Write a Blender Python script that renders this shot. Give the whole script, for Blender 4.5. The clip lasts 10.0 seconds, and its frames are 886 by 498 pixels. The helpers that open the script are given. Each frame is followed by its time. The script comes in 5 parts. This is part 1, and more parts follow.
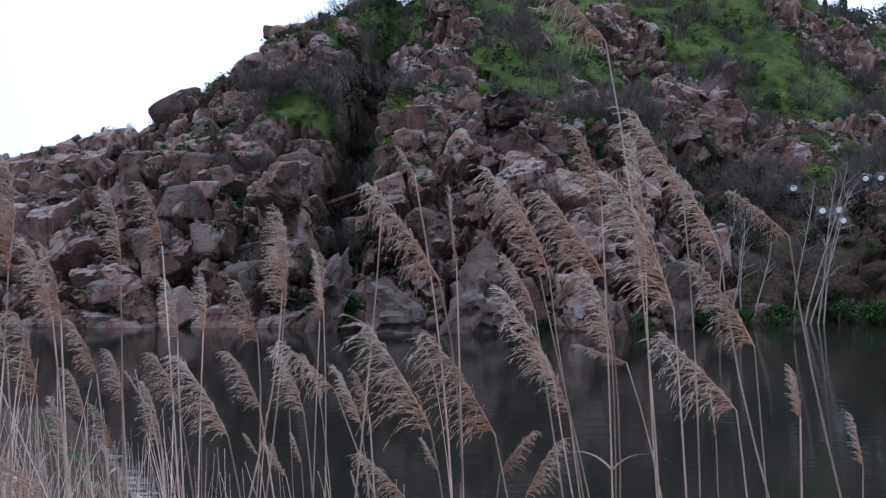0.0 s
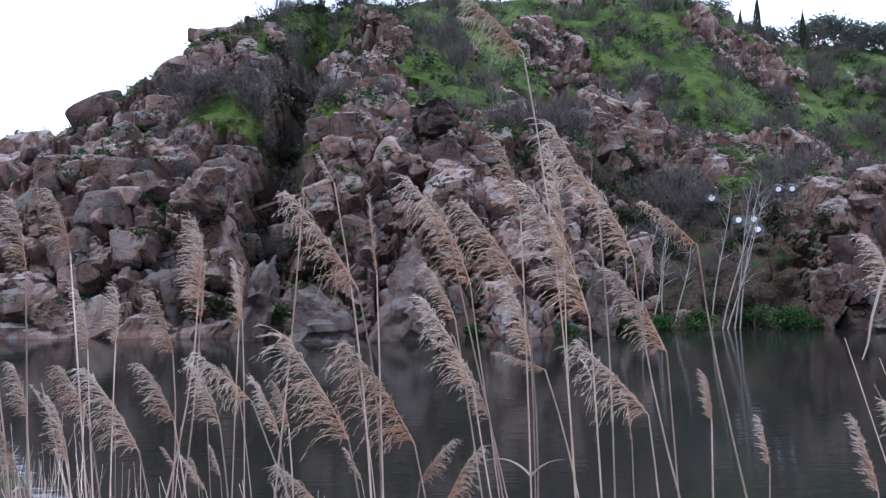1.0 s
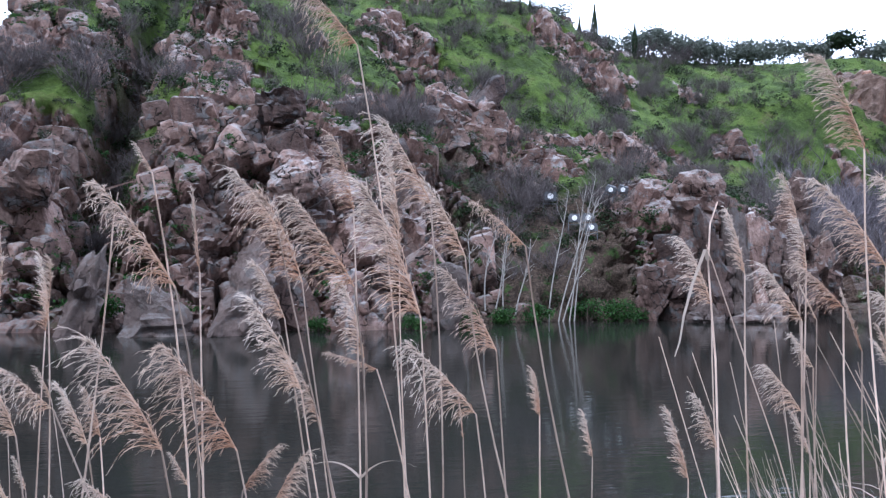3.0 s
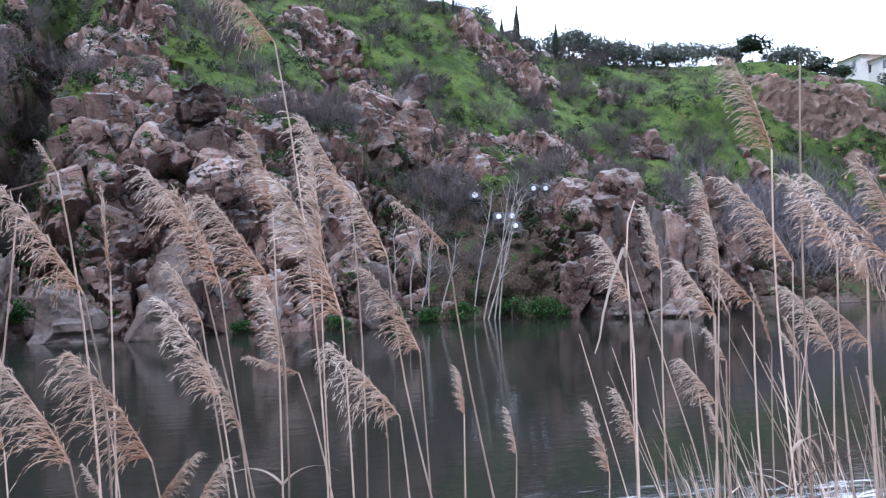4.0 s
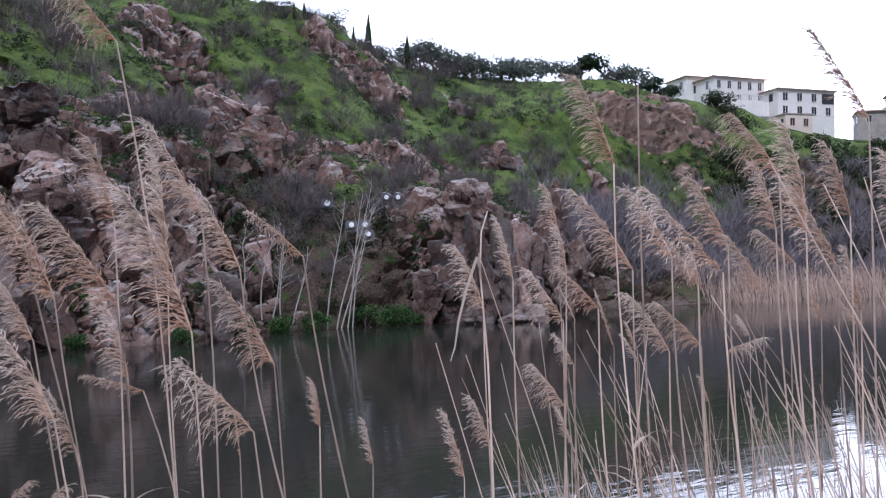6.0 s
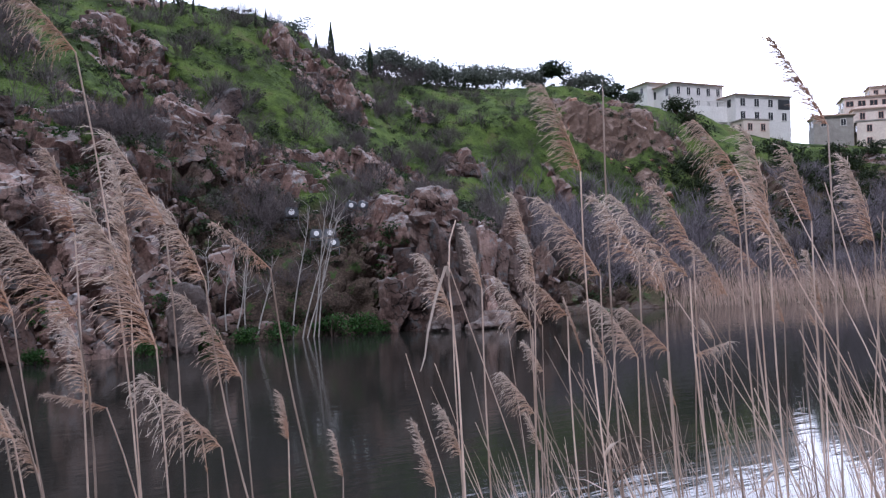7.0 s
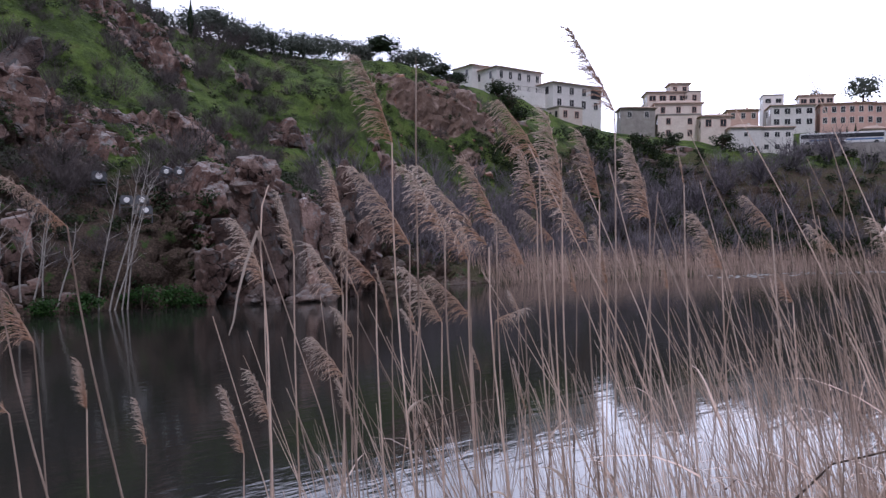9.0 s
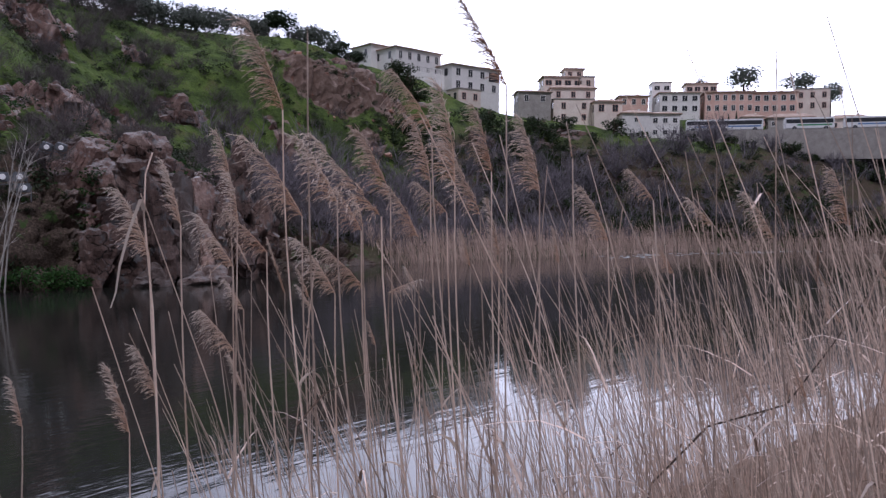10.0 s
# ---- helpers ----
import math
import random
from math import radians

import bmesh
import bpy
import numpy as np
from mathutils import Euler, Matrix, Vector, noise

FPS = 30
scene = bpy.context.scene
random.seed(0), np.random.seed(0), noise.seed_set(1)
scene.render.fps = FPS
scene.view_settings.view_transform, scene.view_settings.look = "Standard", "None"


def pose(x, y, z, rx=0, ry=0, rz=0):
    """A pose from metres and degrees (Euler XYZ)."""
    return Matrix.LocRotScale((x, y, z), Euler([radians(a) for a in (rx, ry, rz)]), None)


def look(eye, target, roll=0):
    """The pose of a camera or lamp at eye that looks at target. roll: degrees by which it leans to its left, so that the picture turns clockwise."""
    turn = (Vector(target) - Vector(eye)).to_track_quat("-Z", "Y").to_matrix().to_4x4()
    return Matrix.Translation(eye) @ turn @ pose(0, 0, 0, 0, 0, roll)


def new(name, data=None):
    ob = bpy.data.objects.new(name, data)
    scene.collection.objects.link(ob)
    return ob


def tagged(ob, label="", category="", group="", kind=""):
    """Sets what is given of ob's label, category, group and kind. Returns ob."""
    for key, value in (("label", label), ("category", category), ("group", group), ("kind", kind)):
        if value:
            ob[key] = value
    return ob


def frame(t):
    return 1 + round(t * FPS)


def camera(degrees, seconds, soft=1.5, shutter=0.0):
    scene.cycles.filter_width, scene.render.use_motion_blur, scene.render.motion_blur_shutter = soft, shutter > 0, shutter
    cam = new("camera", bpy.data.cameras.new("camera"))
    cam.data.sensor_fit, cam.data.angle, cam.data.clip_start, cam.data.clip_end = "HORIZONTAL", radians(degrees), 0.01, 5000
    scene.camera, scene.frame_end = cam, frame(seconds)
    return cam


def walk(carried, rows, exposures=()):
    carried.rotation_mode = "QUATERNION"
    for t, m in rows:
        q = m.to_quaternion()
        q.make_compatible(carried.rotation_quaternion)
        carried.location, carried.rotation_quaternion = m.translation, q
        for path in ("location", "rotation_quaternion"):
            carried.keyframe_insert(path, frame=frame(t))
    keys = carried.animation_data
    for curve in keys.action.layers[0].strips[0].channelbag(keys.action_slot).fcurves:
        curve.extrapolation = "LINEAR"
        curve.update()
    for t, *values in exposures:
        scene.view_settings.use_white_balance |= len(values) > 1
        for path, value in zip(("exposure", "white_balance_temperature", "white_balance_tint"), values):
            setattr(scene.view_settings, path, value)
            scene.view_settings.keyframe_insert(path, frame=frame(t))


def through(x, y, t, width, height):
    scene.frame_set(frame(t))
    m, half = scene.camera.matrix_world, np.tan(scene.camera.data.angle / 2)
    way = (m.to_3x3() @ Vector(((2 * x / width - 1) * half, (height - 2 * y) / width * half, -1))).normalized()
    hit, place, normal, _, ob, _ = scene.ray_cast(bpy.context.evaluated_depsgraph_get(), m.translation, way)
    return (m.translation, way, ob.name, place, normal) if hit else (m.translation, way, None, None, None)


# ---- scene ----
EXPOSURES = [(0.0, -1.4, 5120, 16), (1.0, -0.75, 5120, 16), (2.5, -0.3, 5080, 15), (4.5, -0.35, 5200, 17), (5.5, -0.62, 5320, 19), (7.5, -1.22, 5450, 23), (8.5, -1.48, 5500, 25), (10.0, -1.7, 5560, 26)]
cam = camera(58.35, 10.0, soft=1.25, shutter=0.2)
EYE = Vector((0.0, 0.0, 5.0))
PATH = [
    (0.0, pose(-0.000, -0.000, 5.000, 90.00, 0.00, -0.00)),
    (0.5, pose(0.010, -0.001, 5.002, 90.30, 0.12, -2.32)),
    (1.0, pose(0.026, -0.001, 5.003, 90.55, -0.01, -5.10)),
    (1.5, pose(0.035, -0.002, 5.004, 90.61, -0.06, -7.92)),
    (2.0, pose(0.046, 0.008, 5.011, 90.41, -0.38, -10.88)),
    (2.5, pose(0.062, 0.029, 5.014, 90.24, -0.73, -13.59)),
    (4.0, pose(0.089, 0.056, 5.020, 90.11, -0.17, -21.50)),
    (4.5, pose(0.090, 0.056, 5.014, 90.19, 0.03, -24.63)),
    (5.0, pose(0.093, 0.060, 5.014, 90.27, -0.22, -27.91)),
    (5.5, pose(0.087, 0.060, 5.018, 90.42, -0.27, -30.52)),
    (7.0, pose(0.080, 0.075, 5.030, 91.22, 0.96, -34.56)),
    (7.5, pose(0.083, 0.074, 5.025, 91.15, 0.65, -36.76)),
    (8.0, pose(0.090, 0.070, 5.015, 90.81, 0.09, -39.57)),
    (8.5, pose(0.084, 0.058, 5.005, 90.11, -0.27, -43.00)),
    (9.0, pose(0.066, 0.007, 5.009, 89.32, -0.49, -47.25)),
    (9.5, pose(0.068, 0.002, 5.005, 88.62, -0.73, -51.05)),
    (10.0, pose(0.075, -0.009, 4.979, 88.03, -0.68, -54.51)),
]
walk(cam, PATH, EXPOSURES)

# ---- light: bright overcast with the sun behind cloud, behind the camera ----
SUN_AZ, SUN_EL = 226.0, 52.0
SUN_DIR = Vector((math.sin(radians(SUN_AZ)) * math.cos(radians(SUN_EL)), math.cos(radians(SUN_AZ)) * math.cos(radians(SUN_EL)), math.sin(radians(SUN_EL))))
BRIGHT_DIR = Vector((0.5, 0.83, 0.25)).normalized()  # the thin, bright part of the cloud deck beyond the hill
GLOW_DIR = Vector((0.86, 0.36, 0.42)).normalized()  # where it is thinnest, down the river
world = bpy.data.worlds.new("overcast_sky")
scene.world = world
world.use_nodes = True
wn, wl = world.node_tree.nodes, world.node_tree.links
wn.clear()
w_out = wn.new("ShaderNodeOutputWorld")
w_bg = wn.new("ShaderNodeBackground")
w_sky = wn.new("ShaderNodeTexSky")
w_sky.sky_type = "NISHITA"
w_sky.sun_disc = False
w_sky.sun_elevation, w_sky.sun_rotation = radians(SUN_EL), radians(SUN_AZ)
w_gain = wn.new("ShaderNodeVectorMath")
w_gain.operation = "SCALE"
w_gain.inputs[3].default_value = 0.13
wl.new(w_sky.outputs[0], w_gain.inputs[0])
w_co = wn.new("ShaderNodeTexCoord")
w_noise = wn.new("ShaderNodeTexNoise")
w_noise.inputs["Scale"].default_value = 2.6
w_noise.inputs["Detail"].default_value = 6.0
wl.new(w_co.outputs["Generated"], w_noise.inputs["Vector"])
w_ramp = wn.new("ShaderNodeMapRange")
w_ramp.inputs["From Min"].default_value, w_ramp.inputs["From Max"].default_value = 0.34, 0.47
w_ramp.inputs["To Min"].default_value, w_ramp.inputs["To Max"].default_value = 0.45, 1.0
wl.new(w_noise.outputs["Fac"], w_ramp.inputs["Value"])
w_dot = wn.new("ShaderNodeVectorMath")
w_dot.operation = "DOT_PRODUCT"
w_dot.inputs[1].default_value = BRIGHT_DIR
wl.new(w_co.outputs["Generated"], w_dot.inputs[0])
w_lobe = wn.new("ShaderNodeMapRange")
w_lobe.interpolation_type = "SMOOTHSTEP"
w_lobe.inputs["From Min"].default_value, w_lobe.inputs["From Max"].default_value = -0.3, 0.85
w_lobe.inputs["To Min"].default_value, w_lobe.inputs["To Max"].default_value = 0.75, 3.6
wl.new(w_dot.outputs["Value"], w_lobe.inputs["Value"])
w_dot2 = wn.new("ShaderNodeVectorMath")
w_dot2.operation = "DOT_PRODUCT"
w_dot2.inputs[1].default_value = GLOW_DIR
wl.new(w_co.outputs["Generated"], w_dot2.inputs[0])
w_glow = wn.new("ShaderNodeMapRange")
w_glow.interpolation_type = "SMOOTHSTEP"
w_glow.inputs["From Min"].default_value, w_glow.inputs["From Max"].default_value = 0.72, 1.0
w_glow.inputs["To Min"].default_value, w_glow.inputs["To Max"].default_value = 0.0, 4.5
wl.new(w_dot2.outputs["Value"], w_glow.inputs["Value"])
w_sum = wn.new("ShaderNodeMath")
w_sum.operation = "ADD"
wl.new(w_lobe.outputs["Result"], w_sum.inputs[0])
wl.new(w_glow.outputs["Result"], w_sum.inputs[1])
w_cloud = wn.new("ShaderNodeVectorMath")
w_cloud.operation = "SCALE"
w_cloud.inputs[0].default_value = (0.98, 0.985, 1.0)
wl.new(w_sum.outputs[0], w_cloud.inputs[3])
w_mix = wn.new("ShaderNodeMix")
w_mix.data_type = "RGBA"
wl.new(w_ramp.outputs["Result"], w_mix.inputs["Factor"])
wl.new(w_gain.outputs[0], w_mix.inputs["A"])
wl.new(w_cloud.outputs[0], w_mix.inputs["B"])
wl.new(w_mix.outputs["Result"], w_bg.inputs["Color"])
w_bg.inputs["Strength"].default_value = 1.0
wl.new(w_bg.outputs[0], w_out.inputs[0])

sun = new("sun", bpy.data.lights.new("sun", "SUN"))
sun.data.energy, sun.data.angle, sun.data.color = 4.4, radians(10), (1.0, 0.95, 0.88)
sun.matrix_world = look(SUN_DIR * 300, (0, 0, 0))

# ---- materials ----
def shader(name, rough=0.8, spec=0.3):
    m = bpy.data.materials.new(name)
    m.use_nodes = True
    n, l = m.node_tree.nodes, m.node_tree.links
    b = n["Principled BSDF"]
    b.inputs["Roughness"].default_value = rough
    b.inputs["Specular IOR Level"].default_value = spec
    return m, n, l, b


def noise_node(n, l, scale, detail=4.0, rough=0.6, co=None):
    t = n.new("ShaderNodeTexNoise")
    t.inputs["Scale"].default_value, t.inputs["Detail"].default_value, t.inputs["Roughness"].default_value = scale, detail, rough
    if co is None:
        co = n.new("ShaderNodeNewGeometry").outputs["Position"]
    l.new(co, t.inputs["Vector"])
    return t.outputs["Fac"]


def ramp(n, l, fac, stops):
    r = n.new("ShaderNodeValToRGB")
    e = r.color_ramp.elements
    while len(e) < len(stops):
        e.new(0.5)
    for i, (p, c) in enumerate(stops):
        e[i].position, e[i].color = p, (*c, 1)
    l.new(fac, r.inputs[0])
    return r.outputs[0]


def mix(n, l, fac, a, b, how="MIX"):
    m = n.new("ShaderNodeMix")
    m.data_type, m.blend_type = "RGBA", how
    for v, k in ((fac, "Factor"), (a, "A"), (b, "B")):
        if isinstance(v, (int, float)):
            m.inputs[k].default_value = v
        elif isinstance(v, tuple):
            m.inputs[k].default_value = (*v, 1)
        else:
            l.new(v, m.inputs[k])
    return m.outputs["Result"]


def span(n, l, v, a, b, c=0.0, d=1.0):
    m = n.new("ShaderNodeMapRange")
    m.inputs["From Min"].default_value, m.inputs["From Max"].default_value = a, b
    m.inputs["To Min"].default_value, m.inputs["To Max"].default_value = c, d
    l.new(v, m.inputs["Value"])
    return m.outputs["Result"]


def bump(n, l, b, fac, strength, distance):
    u = n.new("ShaderNodeBump")
    u.inputs["Strength"].default_value, u.inputs["Distance"].default_value = strength, distance
    l.new(fac, u.inputs["Height"])
    l.new(u.outputs[0], b.inputs["Normal"])


def chance(n, l):
    """One random number a piece, for single objects and for the islands of joined ones."""
    a = n.new("ShaderNodeObjectInfo").outputs["Random"]
    g = n.new("ShaderNodeNewGeometry").outputs["Random Per Island"]
    s = n.new("ShaderNodeMath")
    s.operation = "ADD"
    l.new(a, s.inputs[0]), l.new(g, s.inputs[1])
    f = n.new("ShaderNodeMath")
    f.operation = "FRACT"
    l.new(s.outputs[0], f.inputs[0])
    return f.outputs[0]


def rock_colour(n, l):
    base = ramp(n, l, noise_node(n, l, 0.35, 5), [(0.28, (0.085, 0.056, 0.05)), (0.5, (0.22, 0.15, 0.126)), (0.72, (0.40, 0.31, 0.275))])
    grain = ramp(n, l, noise_node(n, l, 5.0, 6, 0.7), [(0.3, (0.55, 0.55, 0.55)), (0.6, (1, 1, 1)), (0.8, (1.25, 1.22, 1.2))])
    c = mix(n, l, 0.85, base, grain, "MULTIPLY")
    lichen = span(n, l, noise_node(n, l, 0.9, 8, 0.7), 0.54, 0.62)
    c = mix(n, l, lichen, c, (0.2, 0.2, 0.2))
    # upward faces are painted paler: lichen, plus sky light falling on the tops
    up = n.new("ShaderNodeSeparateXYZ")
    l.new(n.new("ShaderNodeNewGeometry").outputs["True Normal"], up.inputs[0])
    lichen_top_light = n.new("ShaderNodeMath")
    lichen_top_light.operation = "MULTIPLY"
    l.new(span(n, l, up.outputs["Z"], 0.35, 0.8), lichen_top_light.inputs[0])
    l.new(span(n, l, noise_node(n, l, 1.7, 7, 0.7), 0.4, 0.55), lichen_top_light.inputs[1])
    return mix(n, l, lichen_top_light.outputs[0], c, (0.28, 0.275, 0.27))


def rock_material(name, warm=0.0, jointed=True):
    m, n, l, b = shader(name, 0.85, 0.25)
    r = chance(n, l)
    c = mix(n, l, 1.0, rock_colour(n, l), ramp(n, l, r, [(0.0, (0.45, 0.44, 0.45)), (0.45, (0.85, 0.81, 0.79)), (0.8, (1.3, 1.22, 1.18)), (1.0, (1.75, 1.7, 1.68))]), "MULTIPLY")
    streak = n.new("ShaderNodeMapping")
    l.new(n.new("ShaderNodeNewGeometry").outputs["Position"], streak.inputs["Vector"])
    streak.inputs["Scale"].default_value = (1.0, 1.0, 0.16)
    s = span(n, l, noise_node(n, l, 1.6, 6, 0.65, streak.outputs[0]), 0.56, 0.72)
    c = mix(n, l, s, c, (0.06, 0.05, 0.045))
    if warm:
        c = mix(n, l, warm, c, (1.7, 1.35, 1.15), "MULTIPLY")
    if not jointed:
        c = mix(n, l, 0.5, c, ramp(n, l, noise_node(n, l, 0.9, 7, 0.7), [(0.3, (0.115, 0.096, 0.088)), (0.7, (0.28, 0.242, 0.222))]))
        l.new(c, b.inputs["Base Color"])
        bump(n, l, b, noise_node(n, l, 1.6, 10, 0.7), 1.0, 0.5)
        return m
    # open joints, filled with dark dirt
    place = n.new("ShaderNodeNewGeometry").outputs["Position"]
    wob = n.new("ShaderNodeTexNoise")
    wob.inputs["Scale"].default_value, wob.inputs["Detail"].default_value = 1.3, 4.0
    l.new(place, wob.inputs["Vector"])
    shift = n.new("ShaderNodeVectorMath")
    shift.operation = "MULTIPLY_ADD"
    l.new(wob.outputs["Color"], shift.inputs[0])
    shift.inputs[1].default_value = (0.9, 0.9, 0.9)
    l.new(place, shift.inputs[2])
    squash = n.new("ShaderNodeMapping")
    squash.inputs["Scale"].default_value, squash.inputs["Rotation"].default_value = (1.0, 1.0, 1.7), (0.0, radians(16), 0.0)
    l.new(shift.outputs[0], squash.inputs["Vector"])
    v = n.new("ShaderNodeTexVoronoi")
    v.feature = "DISTANCE_TO_EDGE"
    v.inputs["Scale"].default_value = 0.62
    l.new(squash.outputs[0], v.inputs["Vector"])
    far = n.new("ShaderNodeMath")
    far.operation = "ADD"
    l.new(v.outputs["Distance"], far.inputs[0])
    l.new(span(n, l, noise_node(n, l, 0.7, 4), 0.42, 0.62, -0.01, 0.045), far.inputs[1])
    joint = span(n, l, far.outputs[0], 0.003, 0.026)
    c = mix(n, l, joint, (0.022, 0.018, 0.016), c)
    l.new(c, b.inputs["Base Color"])
    h = n.new("ShaderNodeMath")
    h.operation = "MULTIPLY_ADD"
    l.new(joint, h.inputs[0])
    h.inputs[1].default_value = 0.5
    l.new(noise_node(n, l, 3.2, 8, 0.65), h.inputs[2])
    bump(n, l, b, h.outputs[0], 0.95, 0.26)
    return m


def ground_material():
    m, n, l, b = shader("hillside", 0.9, 0.15)
    at = n.new("ShaderNodeAttribute")
    at.attribute_name = "rockiness"
    och = n.new("ShaderNodeAttribute")
    och.attribute_name = "ochre"
    grass = ramp(n, l, noise_node(n, l, 0.22, 6, 0.65), [(0.3, (0.033, 0.05, 0.016)), (0.45, (0.06, 0.092, 0.024)), (0.58, (0.11, 0.165, 0.036)), (0.7, (0.12, 0.12, 0.05))])
    grass = mix(n, l, 0.8, grass, ramp(n, l, noise_node(n, l, 3.0, 6, 0.7), [(0.3, (0.5, 0.5, 0.5)), (0.7, (1.3, 1.3, 1.3))]), "MULTIPLY")
    tone = n.new("ShaderNodeAttribute")
    tone.attribute_name = "tone"
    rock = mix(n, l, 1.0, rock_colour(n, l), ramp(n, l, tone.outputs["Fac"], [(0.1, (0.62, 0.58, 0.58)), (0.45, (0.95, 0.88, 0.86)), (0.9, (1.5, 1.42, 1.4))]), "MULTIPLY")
    soil = ramp(n, l, noise_node(n, l, 0.5, 7, 0.7), [(0.3, (0.1, 0.068, 0.052)), (0.5, (0.2, 0.138, 0.108)), (0.7, (0.4, 0.31, 0.258))])
    rock = mix(n, l, och.outputs["Fac"], rock, soil)
    edge = n.new("ShaderNodeMath")
    edge.operation = "ADD"
    l.new(at.outputs["Fac"], edge.inputs[0])
    l.new(span(n, l, noise_node(n, l, 0.6, 6), 0.3, 0.7, -0.35, 0.35), edge.inputs[1])
    f = span(n, l, edge.outputs[0], 0.38, 0.58)
    lit = n.new("ShaderNodeAttribute")
    lit.attribute_name = "litter"
    straw = ramp(n, l, noise_node(n, l, 6.0, 8, 0.7), [(0.3, (0.03, 0.022, 0.017)), (0.5, (0.078, 0.058, 0.044)), (0.7, (0.2, 0.15, 0.115))])
    straw = mix(n, l, span(n, l, noise_node(n, l, 0.8, 4), 0.58, 0.66), straw, (0.06, 0.1, 0.03))
    l.new(mix(n, l, lit.outputs["Fac"], mix(n, l, f, grass, rock), straw), b.inputs["Base Color"])
    bump(n, l, b, noise_node(n, l, 2.2, 8, 0.7), 1.0, 0.35)
    return m


def plain(name, dark, light, scale, rough=0.8, relief=0.0, spec=0.3, piece=0.0):
    """Two tones mixed by a two-scale grain, with some change from piece to piece."""
    m, n, l, b = shader(name, rough, spec)
    c = ramp(n, l, noise_node(n, l, scale, 6, 0.65), [(0.3, dark), (0.7, light)])
    c = mix(n, l, 0.5, c, ramp(n, l, noise_node(n, l, scale * 9, 4), [(0.3, (0.7, 0.7, 0.7)), (0.7, (1.15, 1.15, 1.15))]), "MULTIPLY")
    if piece:
        c = mix(n, l, 1.0, c, ramp(n, l, chance(n, l), [(0.0, (1 - piece,) * 3), (1.0, (1 + piece,) * 3)]), "MULTIPLY")
    l.new(c, b.inputs["Base Color"])
    if relief:
        bump(n, l, b, noise_node(n, l, scale * 6, 6), 0.6, relief)
    return m


def leaf_material(name, dark, light, through=0.25, piece=0.45):
    m, n, l, b = shader(name, 0.65, 0.25)
    c = mix(n, l, span(n, l, noise_node(n, l, 0.8, 4), 0.3, 0.7), dark, light)
    c = mix(n, l, 1.0, c, ramp(n, l, chance(n, l), [(0.0, (1 - piece,) * 3), (1.0, (1 + piece,) * 3)]), "MULTIPLY")
    l.new(c, b.inputs["Base Color"])
    t = n.new("ShaderNodeBsdfTranslucent")
    l.new(c, t.inputs["Color"])
    x = n.new("ShaderNodeMixShader")
    x.inputs[0].default_value = through
    l.new(b.outputs[0], x.inputs[1]), l.new(t.outputs[0], x.inputs[2])
    l.new(x.outputs[0], n["Material Output"].inputs[0])
    return m


def plume_material():
    m, n, l, b = shader("dry_plume", 0.75, 0.2)
    at = n.new("ShaderNodeAttribute")
    at.attribute_name = "rust"
    rnd = n.new("ShaderNodeObjectInfo").outputs["Random"]
    pale = mix(n, l, rnd, (0.60, 0.48, 0.39), (0.74, 0.65, 0.57))
    dark = mix(n, l, rnd, (0.48, 0.23, 0.115), (0.56, 0.34, 0.2))
    c = mix(n, l, at.outputs["Fac"], pale, dark)
    c = mix(n, l, 1.0, c, ramp(n, l, n.new("ShaderNodeNewGeometry").outputs["Random Per Island"], [(0, (0.7, 0.7, 0.7)), (1, (1.2, 1.2, 1.2))]), "MULTIPLY")
    l.new(c, b.inputs["Base Color"])
    t = n.new("ShaderNodeBsdfTranslucent")
    l.new(c, t.inputs["Color"])
    x = n.new("ShaderNodeMixShader")
    x.inputs[0].default_value = 0.3
    l.new(b.outputs[0], x.inputs[1]), l.new(t.outputs[0], x.inputs[2])
    l.new(x.outputs[0], n["Material Output"].inputs[0])
    return m


def water_material():
    m, n, l, b = shader("river_water", 0.06, 0.5)
    b.inputs["IOR"].default_value = 1.45
    c = ramp(n, l, noise_node(n, l, 0.05, 3), [(0.3, (0.0145, 0.015, 0.0128)), (0.7, (0.0205, 0.0215, 0.018))])
    l.new(c, b.inputs["Base Color"])
    mp = n.new("ShaderNodeMapping")
    l.new(n.new("ShaderNodeNewGeometry").outputs["Position"], mp.inputs["Vector"])
    mp.inputs["Rotation"].default_value = (0, 0, radians(42))
    mp.inputs["Scale"].default_value = (0.3, 1.3, 1.0)
    a = noise_node(n, l, 1.5, 3, 0.5, mp.outputs[0])
    f = noise_node(n, l, 6.0, 3, 0.5, mp.outputs[0])
    s = n.new("ShaderNodeMath")
    s.operation = "MULTIPLY_ADD"
    l.new(f, s.inputs[0])
    s.inputs[1].default_value = 0.16
    l.new(a, s.inputs[2])
    bump(n, l, b, s.outputs[0], 0.12, 0.075)
    return m


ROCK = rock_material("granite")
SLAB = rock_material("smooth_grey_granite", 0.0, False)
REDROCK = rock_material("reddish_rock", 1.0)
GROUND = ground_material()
WATER = water_material()
PLUME = plume_material()
STEM = plain("dry_stem", (0.38, 0.27, 0.205), (0.72, 0.58, 0.49), 3.0, 0.5, piece=0.45)
DRYLEAF = leaf_material("dry_leaf", (0.36, 0.27, 0.2), (0.58, 0.5, 0.43), 0.25, 0.3)
BEDREED = leaf_material("far_reeds", (0.44, 0.32, 0.26), (0.6, 0.46, 0.39), 0.2, 0.35)
SCRUB = leaf_material("scrub_leaf", (0.02, 0.032, 0.014), (0.042, 0.064, 0.025))
SCRUB2 = leaf_material("olive_scrub_leaf", (0.048, 0.056, 0.036), (0.09, 0.1, 0.066))
